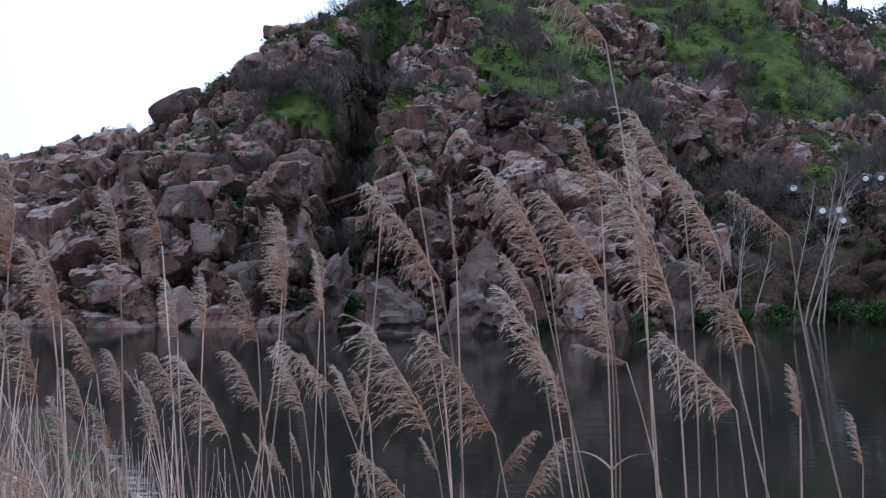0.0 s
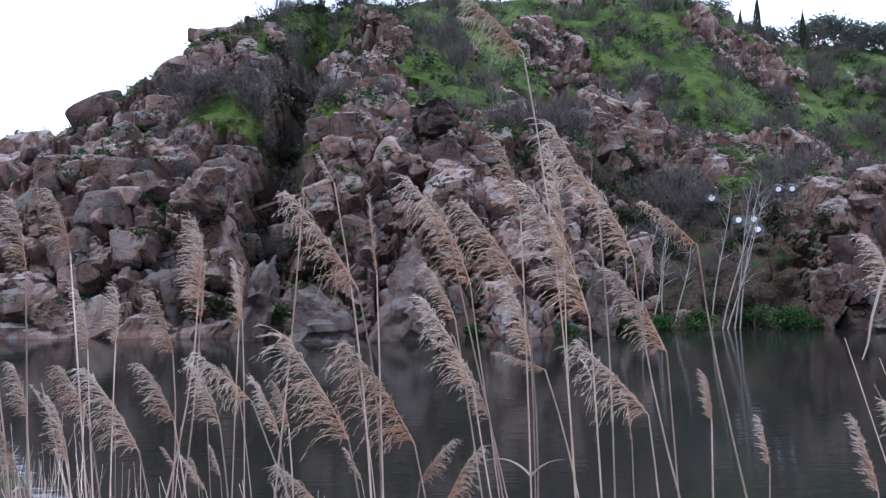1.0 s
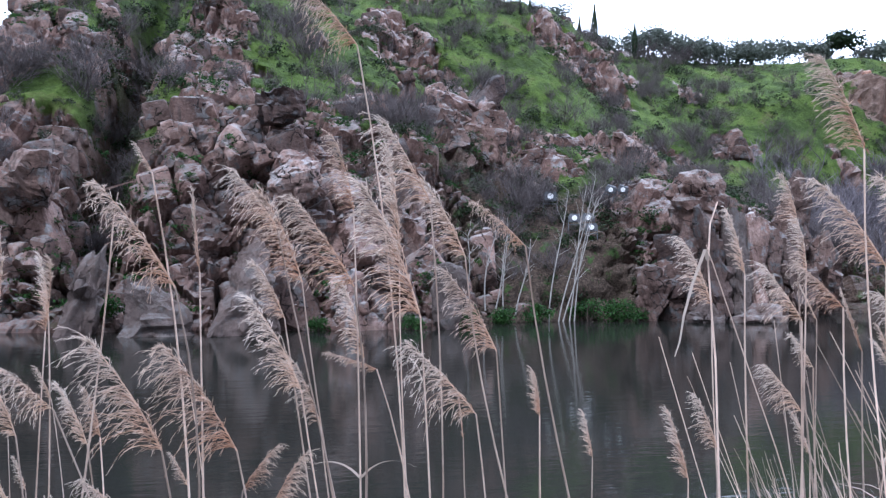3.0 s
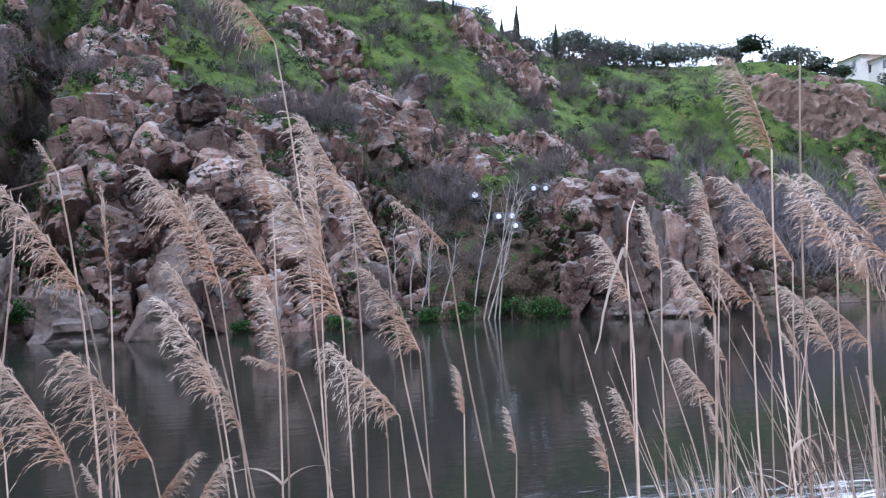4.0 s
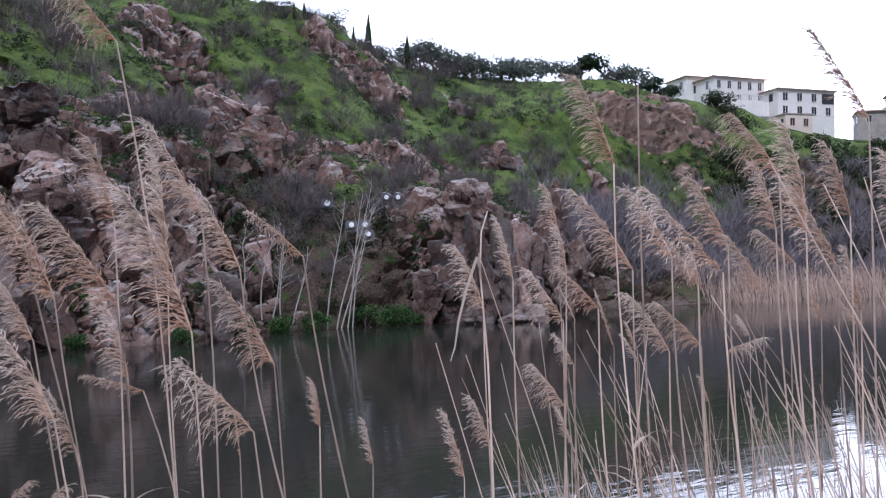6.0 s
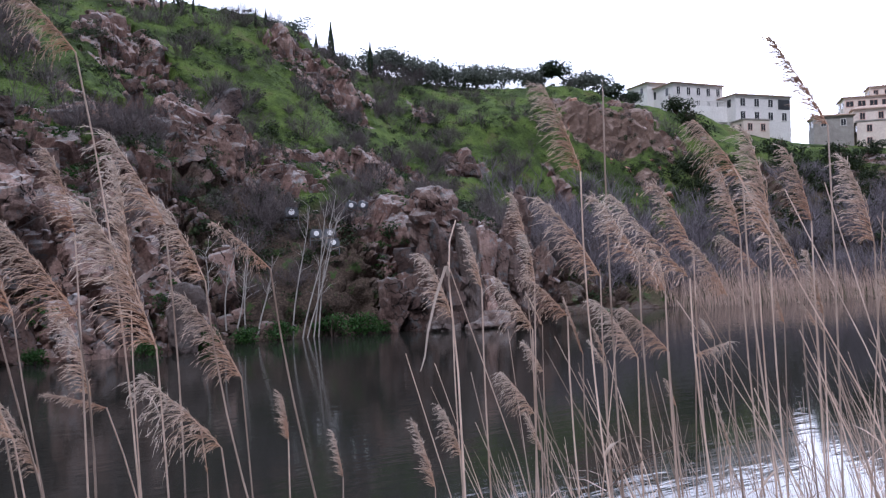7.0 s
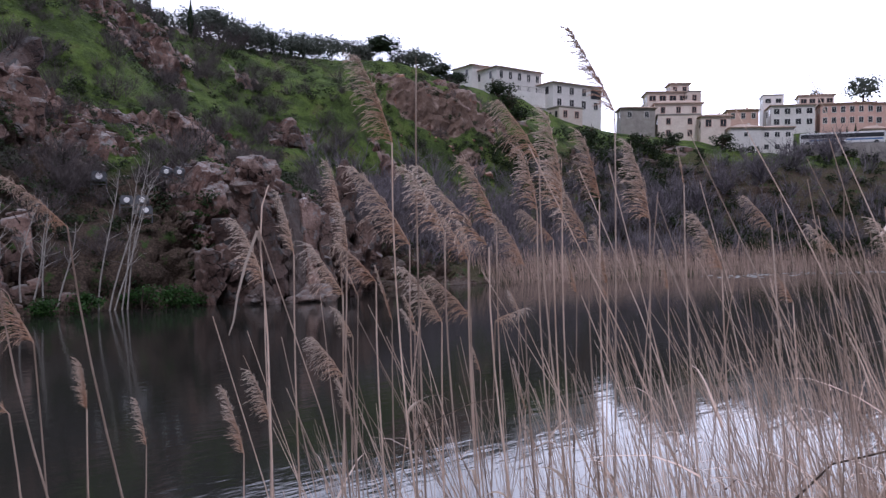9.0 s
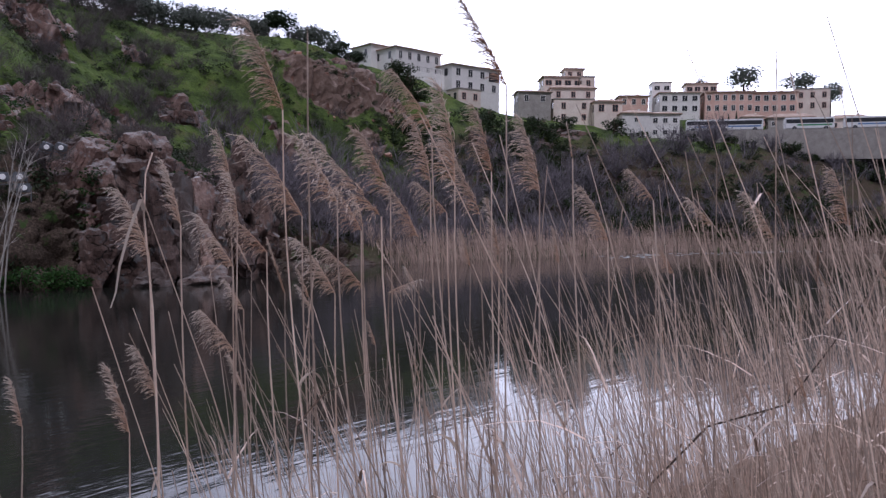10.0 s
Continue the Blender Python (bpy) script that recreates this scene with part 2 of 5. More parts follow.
GRASS = leaf_material("grass_blade", (0.046, 0.074, 0.018), (0.115, 0.18, 0.036), 0.3, 0.6)
IVY = leaf_material("bright_shrub_leaf", (0.02, 0.055, 0.015), (0.045, 0.11, 0.022))
PINE = leaf_material("pine_needle", (0.022, 0.038, 0.02), (0.04, 0.062, 0.03))
# grey-green leaf colour, paled to paint in the haze along the skyline
HAZY_OLIVE = leaf_material("hazy_olive_leaf", (0.13, 0.148, 0.125), (0.21, 0.235, 0.2), 0.45)
BARK = plain("bark", (0.06, 0.045, 0.035), (0.13, 0.10, 0.08), 4.0, 0.9, 0.02)
PALEBARK = plain("pale_bark", (0.3, 0.28, 0.26), (0.52, 0.49, 0.45), 3.0, 0.8, 0.01)
TWIG = plain("bare_twig", (0.085, 0.072, 0.07), (0.165, 0.143, 0.143), 1.0, 0.9, piece=0.3)
PALETWIG = plain("pale_twig", (0.135, 0.12, 0.135), (0.235, 0.215, 0.235), 1.0, 0.9, piece=0.3)
WHITEWALL = plain("white_render", (0.78, 0.76, 0.73), (0.86, 0.85, 0.83), 0.4, 0.85, 0.01, piece=0.06)
CREAMWALL = plain("cream_render", (0.68, 0.58, 0.51), (0.82, 0.74, 0.66), 0.4, 0.85, 0.01, piece=0.1)
BRICKWALL = plain("pink_brick", (0.6, 0.38, 0.31), (0.74, 0.53, 0.45), 0.5, 0.85, 0.01, piece=0.1)
STONEWALL = plain("grey_stone", (0.28, 0.26, 0.24), (0.42, 0.4, 0.37), 0.8, 0.9, 0.05)
ROOF = plain("roof_tile", (0.38, 0.28, 0.225), (0.54, 0.42, 0.345), 0.9, 0.85, 0.03)
DARKGLASS = plain("window_glass", (0.02, 0.022, 0.026), (0.05, 0.055, 0.06), 0.5, 0.12, spec=0.6)
METAL = plain("grey_metal", (0.10, 0.11, 0.125), (0.2, 0.21, 0.225), 2.0, 0.45)
BUSWHITE = plain("bus_paint", (0.76, 0.77, 0.78), (0.84, 0.85, 0.86), 0.5, 0.3)
BUSBLUE = plain("bus_stripe", (0.12, 0.22, 0.42), (0.2, 0.32, 0.55), 0.5, 0.3)
BUSGREEN = plain("bus_green_stripe", (0.06, 0.25, 0.12), (0.1, 0.35, 0.18), 0.5, 0.3)
RUBBER = plain("tyre_rubber", (0.02, 0.02, 0.02), (0.04, 0.04, 0.04), 2.0, 0.9)
FOAM = plain("white_foam", (0.6, 0.62, 0.63), (0.85, 0.86, 0.86), 1.5, 0.7, 0.05)


def lamp_glass():
    m, n, l, b = shader("floodlight_glass", 0.15, 0.5)
    b.inputs["Base Color"].default_value = (0.8, 0.8, 0.8, 1)
    b.inputs["Emission Color"].default_value = (1.0, 0.98, 0.95, 1)
    b.inputs["Emission Strength"].default_value = 0.3
    return m


LAMPGLASS = lamp_glass()

# ---- building helpers ----
def thing(name, at=(0, 0, 0), label="", category="", group="", kind=""):
    ob = new(name)
    ob.location = at
    return tagged(ob, label, category, group, kind)


def fast_mesh(name, co, faces, material, smooth=False):
    """A mesh from an array of corners and an array of triangles or quads."""
    me = bpy.data.meshes.new(name)
    co, faces = np.asarray(co, np.float32), np.asarray(faces, np.int32)
    k = faces.shape[1]
    me.vertices.add(len(co)), me.loops.add(faces.size), me.polygons.add(len(faces))
    me.vertices.foreach_set("co", co.ravel())
    me.loops.foreach_set("vertex_index", faces.ravel())
    me.polygons.foreach_set("loop_start", np.arange(0, faces.size, k, dtype=np.int32))
    me.polygons.foreach_set("use_smooth", np.full(len(faces), smooth))
    me.update(calc_edges=True)
    me.materials.append(material)
    return me


def joined(kinds, poses):
    """One set of corners and faces from many placed copies: poses are (kind, 3x3 array, place)."""
    co, fa, at = [], [], 0
    for k, m, p in poses:
        v, f = kinds[k]
        co.append(v @ m.T + p)
        fa.append(f + at)
        at += len(v)
    return np.concatenate(co), np.concatenate(fa)


def part(name, bm, material, parent, label="", smooth=False):
    me = bpy.data.meshes.new(name)
    bm.to_mesh(me)
    bm.free()
    me.materials.append(material)
    if smooth:
        me.polygons.foreach_set("use_smooth", [True] * len(me.polygons))
    return child(name, me, parent, label)


def child(name, me, parent, label="", m=None):
    ob = new(name, me)
    ob.parent = parent
    if m is not None:
        ob.matrix_basis = m
    return tagged(ob, label)


def box(bm, size, at=(0, 0, 0), bevel=0.0, turn=None):
    m = Matrix.Translation(at) @ (turn or Matrix()) @ Matrix.Diagonal((*size, 1))
    made = bmesh.ops.create_cube(bm, size=1, matrix=m)["verts"]
    if bevel:
        edges = list({e for v in made for e in v.link_edges})
        bmesh.ops.bevel(bm, geom=edges, offset=bevel, segments=2, affect="EDGES")
    return bm


def euler3(a, b, c):
    return np.array(Euler((a, b, c)).to_matrix())


# ---- value noise and cell noise on arrays ----
def lattice(i, j, k, seed):
    h = (i * 374761393 + j * 668265263 + k * 2147483647 + seed * 1274126177) & 0xFFFFFFFF
    h = ((h ^ (h >> 13)) * 1274126177) & 0xFFFFFFFF
    return ((h ^ (h >> 16)) & 0xFFFF) / 65535.0


def vnoise(x, y, z, seed=0):
    i, j, k = (np.floor(a).astype(np.int64) for a in (x, y, z))
    u, v, w = (a - np.floor(a) for a in (x, y, z))
    u, v, w = (a * a * (3 - 2 * a) for a in (u, v, w))
    r = 0
    for a in (0, 1):
        for b in (0, 1):
            for c in (0, 1):
                r = r + lattice(i + a, j + b, k + c, seed) * (u if a else 1 - u) * (v if b else 1 - v) * (w if c else 1 - w)
    return r


def fbm(x, y, z, octaves=4, seed=0):
    r, g, s = 0, 0.5, 1.0
    for o in range(octaves):
        r = r + g * vnoise(x * s, y * s, z * s, seed + o)
        g, s = g * 0.5, s * 2.03
    return r


def cells(x, y, z, seed=0):
    """A random level for the nearest cell point, and the nearness to the cell's border."""
    i, j, k = (np.floor(a).astype(np.int64) for a in (x, y, z))
    best, second, level = np.full(x.shape, 9.0), np.full(x.shape, 9.0), np.zeros(x.shape)
    for a in (-1, 0, 1):
        for b in (-1, 0, 1):
            for c in (-1, 0, 1):
                p, q, r = i + a, j + b, k + c
                d = (p + lattice(p, q, r, seed) - x) ** 2 + (q + lattice(p, q, r, seed + 1) - y) ** 2 + (r + lattice(p, q, r, seed + 2) - z) ** 2
                near = d < best
                second = np.where(near, best, np.minimum(second, d))
                level = np.where(near, lattice(p, q, r, seed + 3), level)
                best = np.where(near, d, best)
    return level, np.sqrt(second) - np.sqrt(best)


def smooth(a, b, v):
    t = np.clip((v - a) / (b - a), 0, 1)
    return t * t * (3 - 2 * t)


# ---- the lie of the land: far shore, height by distance inland, near bank ----
SHORE_X = [-600, -60, -21, 0, 10, 19, 26, 36, 44, 52, 62, 85, 113, 150, 200, 260, 340, 600]
SHORE_Y = [75, 54, 50.4, 49.6, 48.6, 52.6, 53.6, 53.6, 54.2, 57, 58, 59, 56, 50, 12, -28, -75, -200]
NEAR_X = [-600, -12, -8, -4, 0, 4, 12, 25, 60, 150, 340, 600]
NEAR_Y = [30, 25, 19, 12, 8.5, 7.5, 5.5, 2.8, -4, -25, -70, -150]
INLAND = [0, 3, 8, 16, 28, 42, 58, 80, 120]
RISE_CLIFF = {
    -600: [0, 2, 5, 9, 13, 16, 18, 19, 20],
    -60: [0, 2, 5, 9, 13, 15.5, 17.5, 19, 19],
    -30: [0, 2.5, 6, 10, 15, 19.5, 22, 22, 22],
    -22: [0, 6, 12.5, 18, 21, 23, 24, 24, 24],
    -16: [0, 6.5, 13, 20.5, 26, 29, 30, 31, 32],
    -9: [0, 7, 13, 20, 28, 33, 35, 37, 38],
    0: [0, 7, 13.5, 18.5, 26, 34, 38, 39, 40],
    12: [0, 7, 13, 17, 23, 32, 40.5, 42, 42],
    24: [0, 4, 8, 13, 20, 31, 41.5, 43, 44],
}
RISE_TOWN = {
    38: [0, 8, 11, 12.5, 19, 32, 42.5, 45, 46],
    50: [0, 6, 9, 11, 16, 27, 42.5, 47, 48],
    66: [0, 2, 4, 7, 14, 24, 35, 45.5, 47],
    88: [0, 1.0, 2, 3, 9, 29, 36.5, 43, 44.5],
    110: [0, 1.2, 2.5, 4, 10, 27, 39.5, 43, 44.5],
    140: [0, 1.5, 4, 8, 16, 27, 37, 40, 44],
    168: [0, 2, 5, 10, 18, 25.5, 29.5, 32, 35],
    200: [0, 3, 8, 14, 20, 24.5, 27.5, 32, 36],
    260: [0, 3, 9, 17, 24, 28, 32, 37, 40],
    600: [0, 3, 9, 17, 25, 29, 33, 36, 40],
}
RISE = {**RISE_CLIFF, **RISE_TOWN}
RISE_X = sorted(RISE)
GULLY_X = -7.2


def shore_y(x):
    return np.interp(x, SHORE_X, SHORE_Y)


def near_y(x):
    return np.interp(x, NEAR_X, NEAR_Y)


def plain_height(x, d):
    """The height d metres inland of the far shore, with no roughness."""
    x, d = np.broadcast_arrays(np.asarray(x, float), np.asarray(d, float))
    levels = np.stack([np.interp(d, INLAND, RISE[k]) for k in RISE_X])
    i = np.clip(np.searchsorted(RISE_X, x) - 1, 0, len(RISE_X) - 2)
    x0, x1 = np.array(RISE_X)[i], np.array(RISE_X)[i + 1]
    f = np.clip((x - x0) / (x1 - x0), 0, 1)
    f = f * f * (3 - 2 * f)
    a, b = np.take_along_axis(levels, i[None], 0)[0], np.take_along_axis(levels, i[None] + 1, 0)[0]
    return a * (1 - f) + b * f


# crags that stand out of the slope: x, metres inland, half widths, height
CRAGS = [(21.5, 16.5, 4.4, 5.5, 3.6), (26.0, 21.0, 2.6, 3.5, 1.8), (50.0, 46.0, 7.0, 5.0, 2.4), (43.5, 47.5, 2.2, 3.0, 1.6), (31.5, 17.5, 4.0, 2.0, 1.4),
         (41.0, 22.0, 3.0, 2.2, 1.5), (46.0, 24.5, 3.6, 2.6, 1.8), (0.5, 28.5, 2.8, 3.4, 2.6), (9.5, 31.0, 1.0, 1.0, 0.9), (68.0, 37.0, 3.6, 3.0, 1.4), (60.0, 50.0, 2.6, 2.4, 1.2),
         (108.0, 45.0, 12.0, 5.0, 3.2)]


def crag(x, d):
    """How far the slope rises into its crags, steep towards the river, and where they are."""
    rise, here = 0.0, 0.0
    for cx, cd, rx, rd, h in CRAGS:
        wob = (vnoise(x * 0.5, d * 0.5, x * 0 + cx, 17) - 0.5) * 0.7
        across = smooth(1.15, 0.65, np.abs(x - cx) / rx + wob)
        rise = rise + h * across * smooth(-1.0, -0.35, (d - cd) / rd + wob * 0.6) * smooth(2.2, 0.2, (d - cd) / rd)
        here = np.maximum(here, across * smooth(-1.25, -0.95, (d - cd) / rd + wob * 0.6) * smooth(0.55, 0.15, (d - cd) / rd + wob))
    return rise, here


def rockiness(x, d):
    """1 on bare rock, 0 on grass and earth."""
    n = fbm(x * 0.14, d * 0.14, x * 0 + 3.3, 4, 5)
    face_top = np.interp(x, [-30, -24, -18, -13, -8.5, -5, -3, 3, 7, 10, 13, 15.5, 19, 22], [60, 26, 30, 25, 20, 7, 11, 13, 13, 11, 10, 9, 11, 8])
    face = smooth(-75, -60, x) * smooth(22, 19, x) * smooth(2.0, -1.0, d - face_top + (n - 0.47) * 20)
    ledge = smooth(-15.5, -13.5, x) * smooth(-7.5, -9.0, x) * smooth(8.5, 9.6, d + (n - 0.47) * 8) * smooth(14.0, 12.6, d + (n - 0.47) * 8)
    spur = smooth(27, 32, x) * smooth(52, 48, x) * smooth(15, 9, d + (n - 0.47) * 10)
    patch = smooth(0.575, 0.6, n) * smooth(90, 60, d) * 0.9
    foot = smooth(1.8, 0.6, d) * smooth(52, 46, x)
    r = np.maximum.reduce([face * (1 - 0.9 * ledge), spur, crag(x, d)[1], patch, foot])
    gully = np.exp(-((x - GULLY_X - 0.05 * d) / 1.5) ** 2) * smooth(45, 30, d)
    hollow = smooth(19, 22, x) * smooth(33, 31, x) * smooth(14, 9, d)
    shoulder = smooth(46, 49, x) * smooth(72, 64, x) * smooth(22, 14, d) * 0.75
    return np.clip(np.maximum(r * (1 - 0.3 * gully) * (1 - 0.45 * hollow), shoulder), 0, 1)


def brush(x, d):
    """1 where brown leaf litter lies under dense undergrowth."""
    n = fbm(x * 0.2, d * 0.2, x * 0 + 31, 3, 6) - 0.47
    hollow = smooth(15, 18, x + n * 6) * smooth(34, 31, x) * smooth(13, 9, d + n * 8)
    below_town = smooth(108, 125, x) * smooth(40, 32, d + n * 14) * 0.9
    behind_spur = smooth(46, 52, x) * smooth(130, 110, x) * smooth(30, 22, d + n * 14) * 0.8
    gully = np.exp(-((x - GULLY_X - 0.05 * d) / 1.5) ** 2) * smooth(34, 24, d)
    return np.clip(np.maximum.reduce([hollow, below_town, behind_spur, gully]), 0, 1)


def ochre(x, d):
    return smooth(86, 95, x) * smooth(124, 114, x) * smooth(28, 33, d) * smooth(50, 44, d) * 0.9


def fractures(x, y, z):
    """The relief of jointed granite: blocks of three sizes, bulging between open joints that dip along the face; and a tone for each block."""
    wx = x + (fbm(x * 0.35, y * 0.35, z * 0.35, 3, 201) - 0.44) * 2.6
    wz = z + (fbm(x * 0.35, y * 0.35, z * 0.35, 3, 211) - 0.44) * 2.2
    u, v = wx * 0.96 - wz * 0.28, wz * 0.96 + wx * 0.28
    l1, e1 = cells(u / 3.5, y / 3.5, v / 2.5, 21)
    l2, e2 = cells(u / 1.35, y / 1.5, v / 0.95 + 7, 31)
    l3, e3 = cells(u / 0.6, y / 0.6, v / 0.42 + 3, 37)
    whole = smooth(0.35, 0.6, l1)
    out = (l1 - 0.5) * 2.0 - smooth(0.17, 0.0, e1) * 1.5
    out = out + ((l2 - 0.5) * 1.05 - smooth(0.2, 0.0, e2) * 0.7) * (1 - 0.75 * whole)
    out = out + ((l3 - 0.5) * 0.26 - smooth(0.25, 0.0, e3) * 0.12) * (1 - 0.8 * whole)
    return out, np.clip(0.45 * l1 + 0.55 * np.where(whole > 0.5, l1, l2), 0, 1)


def far_bank(x, d, toned=False):
    """Points of the far bank, roughened: broken into blocks where it is rock, soft where it is grass."""
    x, d = np.asarray(x, float), np.asarray(d, float)
    slope = np.arctan((plain_height(x, d + 1) - plain_height(x, np.maximum(d - 1, 0))) / (1 + np.minimum(d, 1)))
    z = plain_height(x, d)
    y = shore_y(x) + d
    live = smooth(0, 1.2, d)
    gully = np.exp(-((x - GULLY_X - 0.05 * d) / 1.6) ** 2) * smooth(0, 2, d) * smooth(48, 30, d)
    z = z - 4.6 * gully * smooth(0, 10, z) + crag(x, d)[0]
    y = y + 3.2 * gully
    r = rockiness(x, d)
    big = fbm(x * 0.09, z * 0.09, d * 0.09, 3, 11) - 0.44
    z = z + big * 3.2 * live * smooth(0, 12, d)
    y = y - big * 5.0 * r * smooth(0, 3, z)
    out, tone = fractures(x, y, z)
    out = out * r * (0.25 + 0.75 * live) * (1 - 0.35 * ochre(x, d))
    y = y - out * np.sin(slope)
    z = z + out * np.cos(slope) * live + (fbm(x * 0.5, d * 0.5, x * 0, 4, 41) - 0.47) * 1.2 * live * (1 - 0.7 * r)
    z = np.where(d <= 0, z, np.maximum(z, 0.05 * live))
    return (x, y, z, tone) if toned else (x, y, z)


def near_bank(x, dn):
    dn = np.asarray(dn, float) * np.interp(x, [-12, -1], [0.34, 1.0])
    z = np.interp(dn, [0, 3, 6, 8, 15, 60, 2000], [0, 1.1, 2.3, 3.25, 3.4, 4.0, 6])
    return z + (fbm(x * 0.7, dn * 0.7, x * 0, 4, 51) - 0.47) * 0.35 * smooth(0, 1.5, dn) * (1 - smooth(6, 8, dn) * 0.7)


def near_ground(x, y):
    return float(near_bank(np.array([float(x)]), np.array([float(near_y(x) - y)]))[0])


def far_ground(x, y):
    d = np.array([float(y - shore_y(x))])
    return float(far_bank(np.array([float(x)]), d)[2][0])


# ---- ground: one sheet from the near bank, under the river, up the far bank to the horizon ----
def spaced(stops):
    out = [stops[0][0]]
    for (a, _), (b, step) in zip(stops, stops[1:]):
        out += list(np.linspace(a, b, max(2, int(round(abs(b - a) / step)) + 1))[1:])
    return np.array(out)


def build_ground():
    xs = spaced([(-1500, 0), (-600, 150), (-140, 20), (-60, 4), (-30, 0.8), (52, 0.22), (70, 0.6), (150, 1.0), (300, 4), (600, 20), (1500, 150)])
    dn = spaced([(1500, 0), (100, 150), (20, 10), (10, 1.5), (0, 0.35)])
    dr = np.array([0.12, 0.3, 0.5, 0.7, 0.88])
    df = spaced([(0, 0), (8, 0.11), (20, 0.24), (50, 0.45), (90, 1.0), (160, 4), (400, 40), (1800, 200)])
    cols = []
    nx = near_y(xs)
    fx = shore_y(xs)
    for v in dn:
        cols.append((xs, nx - v, near_bank(xs, np.full_like(xs, v)), xs * 0, xs * 0, xs * 0 + 1, xs * 0))
    for v in dr:
        cols.append((xs, nx + (fx - nx) * v, xs * 0 - 2.0 * math.sin(math.pi * v), xs * 0 + 1, xs * 0, xs * 0, xs * 0))
    for v in df:
        d = np.full_like(xs, v)
        x, y, z, tone = far_bank(xs, d, True)
        z = z if v else xs * 0 - 0.3
        cols.append((x, y, z, rockiness(xs, d), ochre(xs, d), brush(xs, d), tone))
    co = np.stack([np.stack(c[:3], -1) for c in cols], 1).reshape(-1, 3)
    n, m = len(xs), len(cols)
    i, j = np.meshgrid(np.arange(n - 1), np.arange(m - 1), indexing="ij")
    a = (i * m + j).ravel()
    me = fast_mesh("ground", co, np.stack([a, a + m, a + m + 1, a + 1], 1), GROUND, True)
    rocky = np.stack([c[3] for c in cols], 1)[:-1, :-1].ravel() > 0.55
    me.polygons.foreach_set("use_smooth", ~rocky)
    for name, k in (("rockiness", 3), ("ochre", 4), ("litter", 5), ("tone", 6)):
        at = me.attributes.new(name, "FLOAT", "POINT")
        at.data.foreach_set("value", np.stack([c[k] for c in cols], 1).ravel().astype(np.float32))
    return tagged(new("ground", me), "steep granite hillside with fresh grass above a river", "hillside", kind="structure")


ground = build_ground()
water = new("water", fast_mesh("water", [(-1500, -1500, 0), (1500, -1500, 0), (1500, 1500, 0), (-1500, 1500, 0)], [(0, 1, 2, 3)], WATER))
tagged(water, "dark slow river water with small ripples", "river", kind="structure")


# ---- rock blocks on the cliff ----
def block_mesh(rng, flat=0.0):
    bm = bmesh.new()
    if flat:
        for c in range(8):
            p = Vector([(0.5 if c >> k & 1 else -0.5) + rng.uniform(-0.2, 0.2) for k in range(3)])
            if rng.random() < 0.5:
                for k in range(3):
                    q = p.copy()
                    q[k] *= rng.uniform(0.3, 0.7)
                    bm.verts.new(q)
            else:
                bm.verts.new(p)
    for _ in range(0 if flat else 15):
        p = Vector([rng.uniform(-1, 1) for _ in range(3)])
        p = Vector([math.copysign(abs(c) ** 0.45, c) for c in p])
        p *= 0.5 / max(0.75, p.length / 1.35)
        bm.verts.new(p)
    bmesh.ops.convex_hull(bm, input=bm.verts[:])
    bmesh.ops.delete(bm, geom=[v for v in bm.verts if not v.link_faces], context="VERTS")
    bmesh.ops.dissolve_limit(bm, angle_limit=0.2, verts=bm.verts[:], edges=bm.edges[:])
    bmesh.ops.bevel(bm, geom=bm.edges[:], offset=0.055, segments=1, affect="EDGES")
    bmesh.ops.triangulate(bm, faces=bm.faces[:])
    bm.verts.index_update()
    v = np.array([tuple(q.co) for q in bm.verts])
    f = np.array([[q.index for q in g.verts] for g in bm.faces], np.int32)
    bm.free()
    return v, f


def bank_sample(rng, count, x0, x1, d0, d1, weight):
    """Random places on the far bank, thinned by weight(x, d)."""
    out = []
    while len(out) < count:
        x, d = rng.uniform(x0, x1, 4000), rng.uniform(d0, d1, 4000)
        s = np.abs(plain_height(x, d + 0.5) - plain_height(x, d - 0.5))
        keep = rng.uniform(0, 1, 4000) < weight(x, d) * np.sqrt(1 + s * s) / 3
        out += list(zip(x[keep], d[keep]))
        if not keep.any():
            break
    out = np.array(out[:count])
    x, y, z = far_bank(out[:, 0], out[:, 1])
    s = plain_height(out[:, 0], out[:, 1] + 1) - plain_height(out[:, 0], np.maximum(out[:, 1] - 1, 0))
    return np.stack([x, y, z], 1), np.arctan(s / 2), out


rng = np.random.default_rng(4)
prng = random.Random(4)
BLOCKS = [block_mesh(prng, k % 3) for k in range(36)]


def block_poses(count, lo, hi, x0, x1, d0, d1, weight, sink=0.2):
    p, tilt, _ = bank_sample(rng, count, x0, x1, d0, d1, weight)
    out = []
    for q, a in zip(p, tilt):
        s = lo * (hi / lo) ** (rng.random() ** 1.7)
        size = np.array([s * rng.uniform(0.6, 1.45), s * rng.uniform(0.7, 1.1), s * rng.uniform(0.5, 1.3) * (1.35 if a > 0.85 else 0.9)])
        dip = vnoise(*(np.array([q[0] * 0.11]), np.array([q[1] * 0.11]), np.array([q[2] * 0.11])), 61)[0] - 0.5
        m = euler3(rng.normal(0, 0.11) - 0.2, -0.28 + dip * 0.7 + rng.normal(0, 0.12), rng.normal(0.1, 0.3)) @ np.diag(size)
        inward = np.array([0, math.sin(a), -math.cos(a)]) * s * sink
        out.append((int(rng.integers(len(BLOCKS))), m, q + inward))
    return out


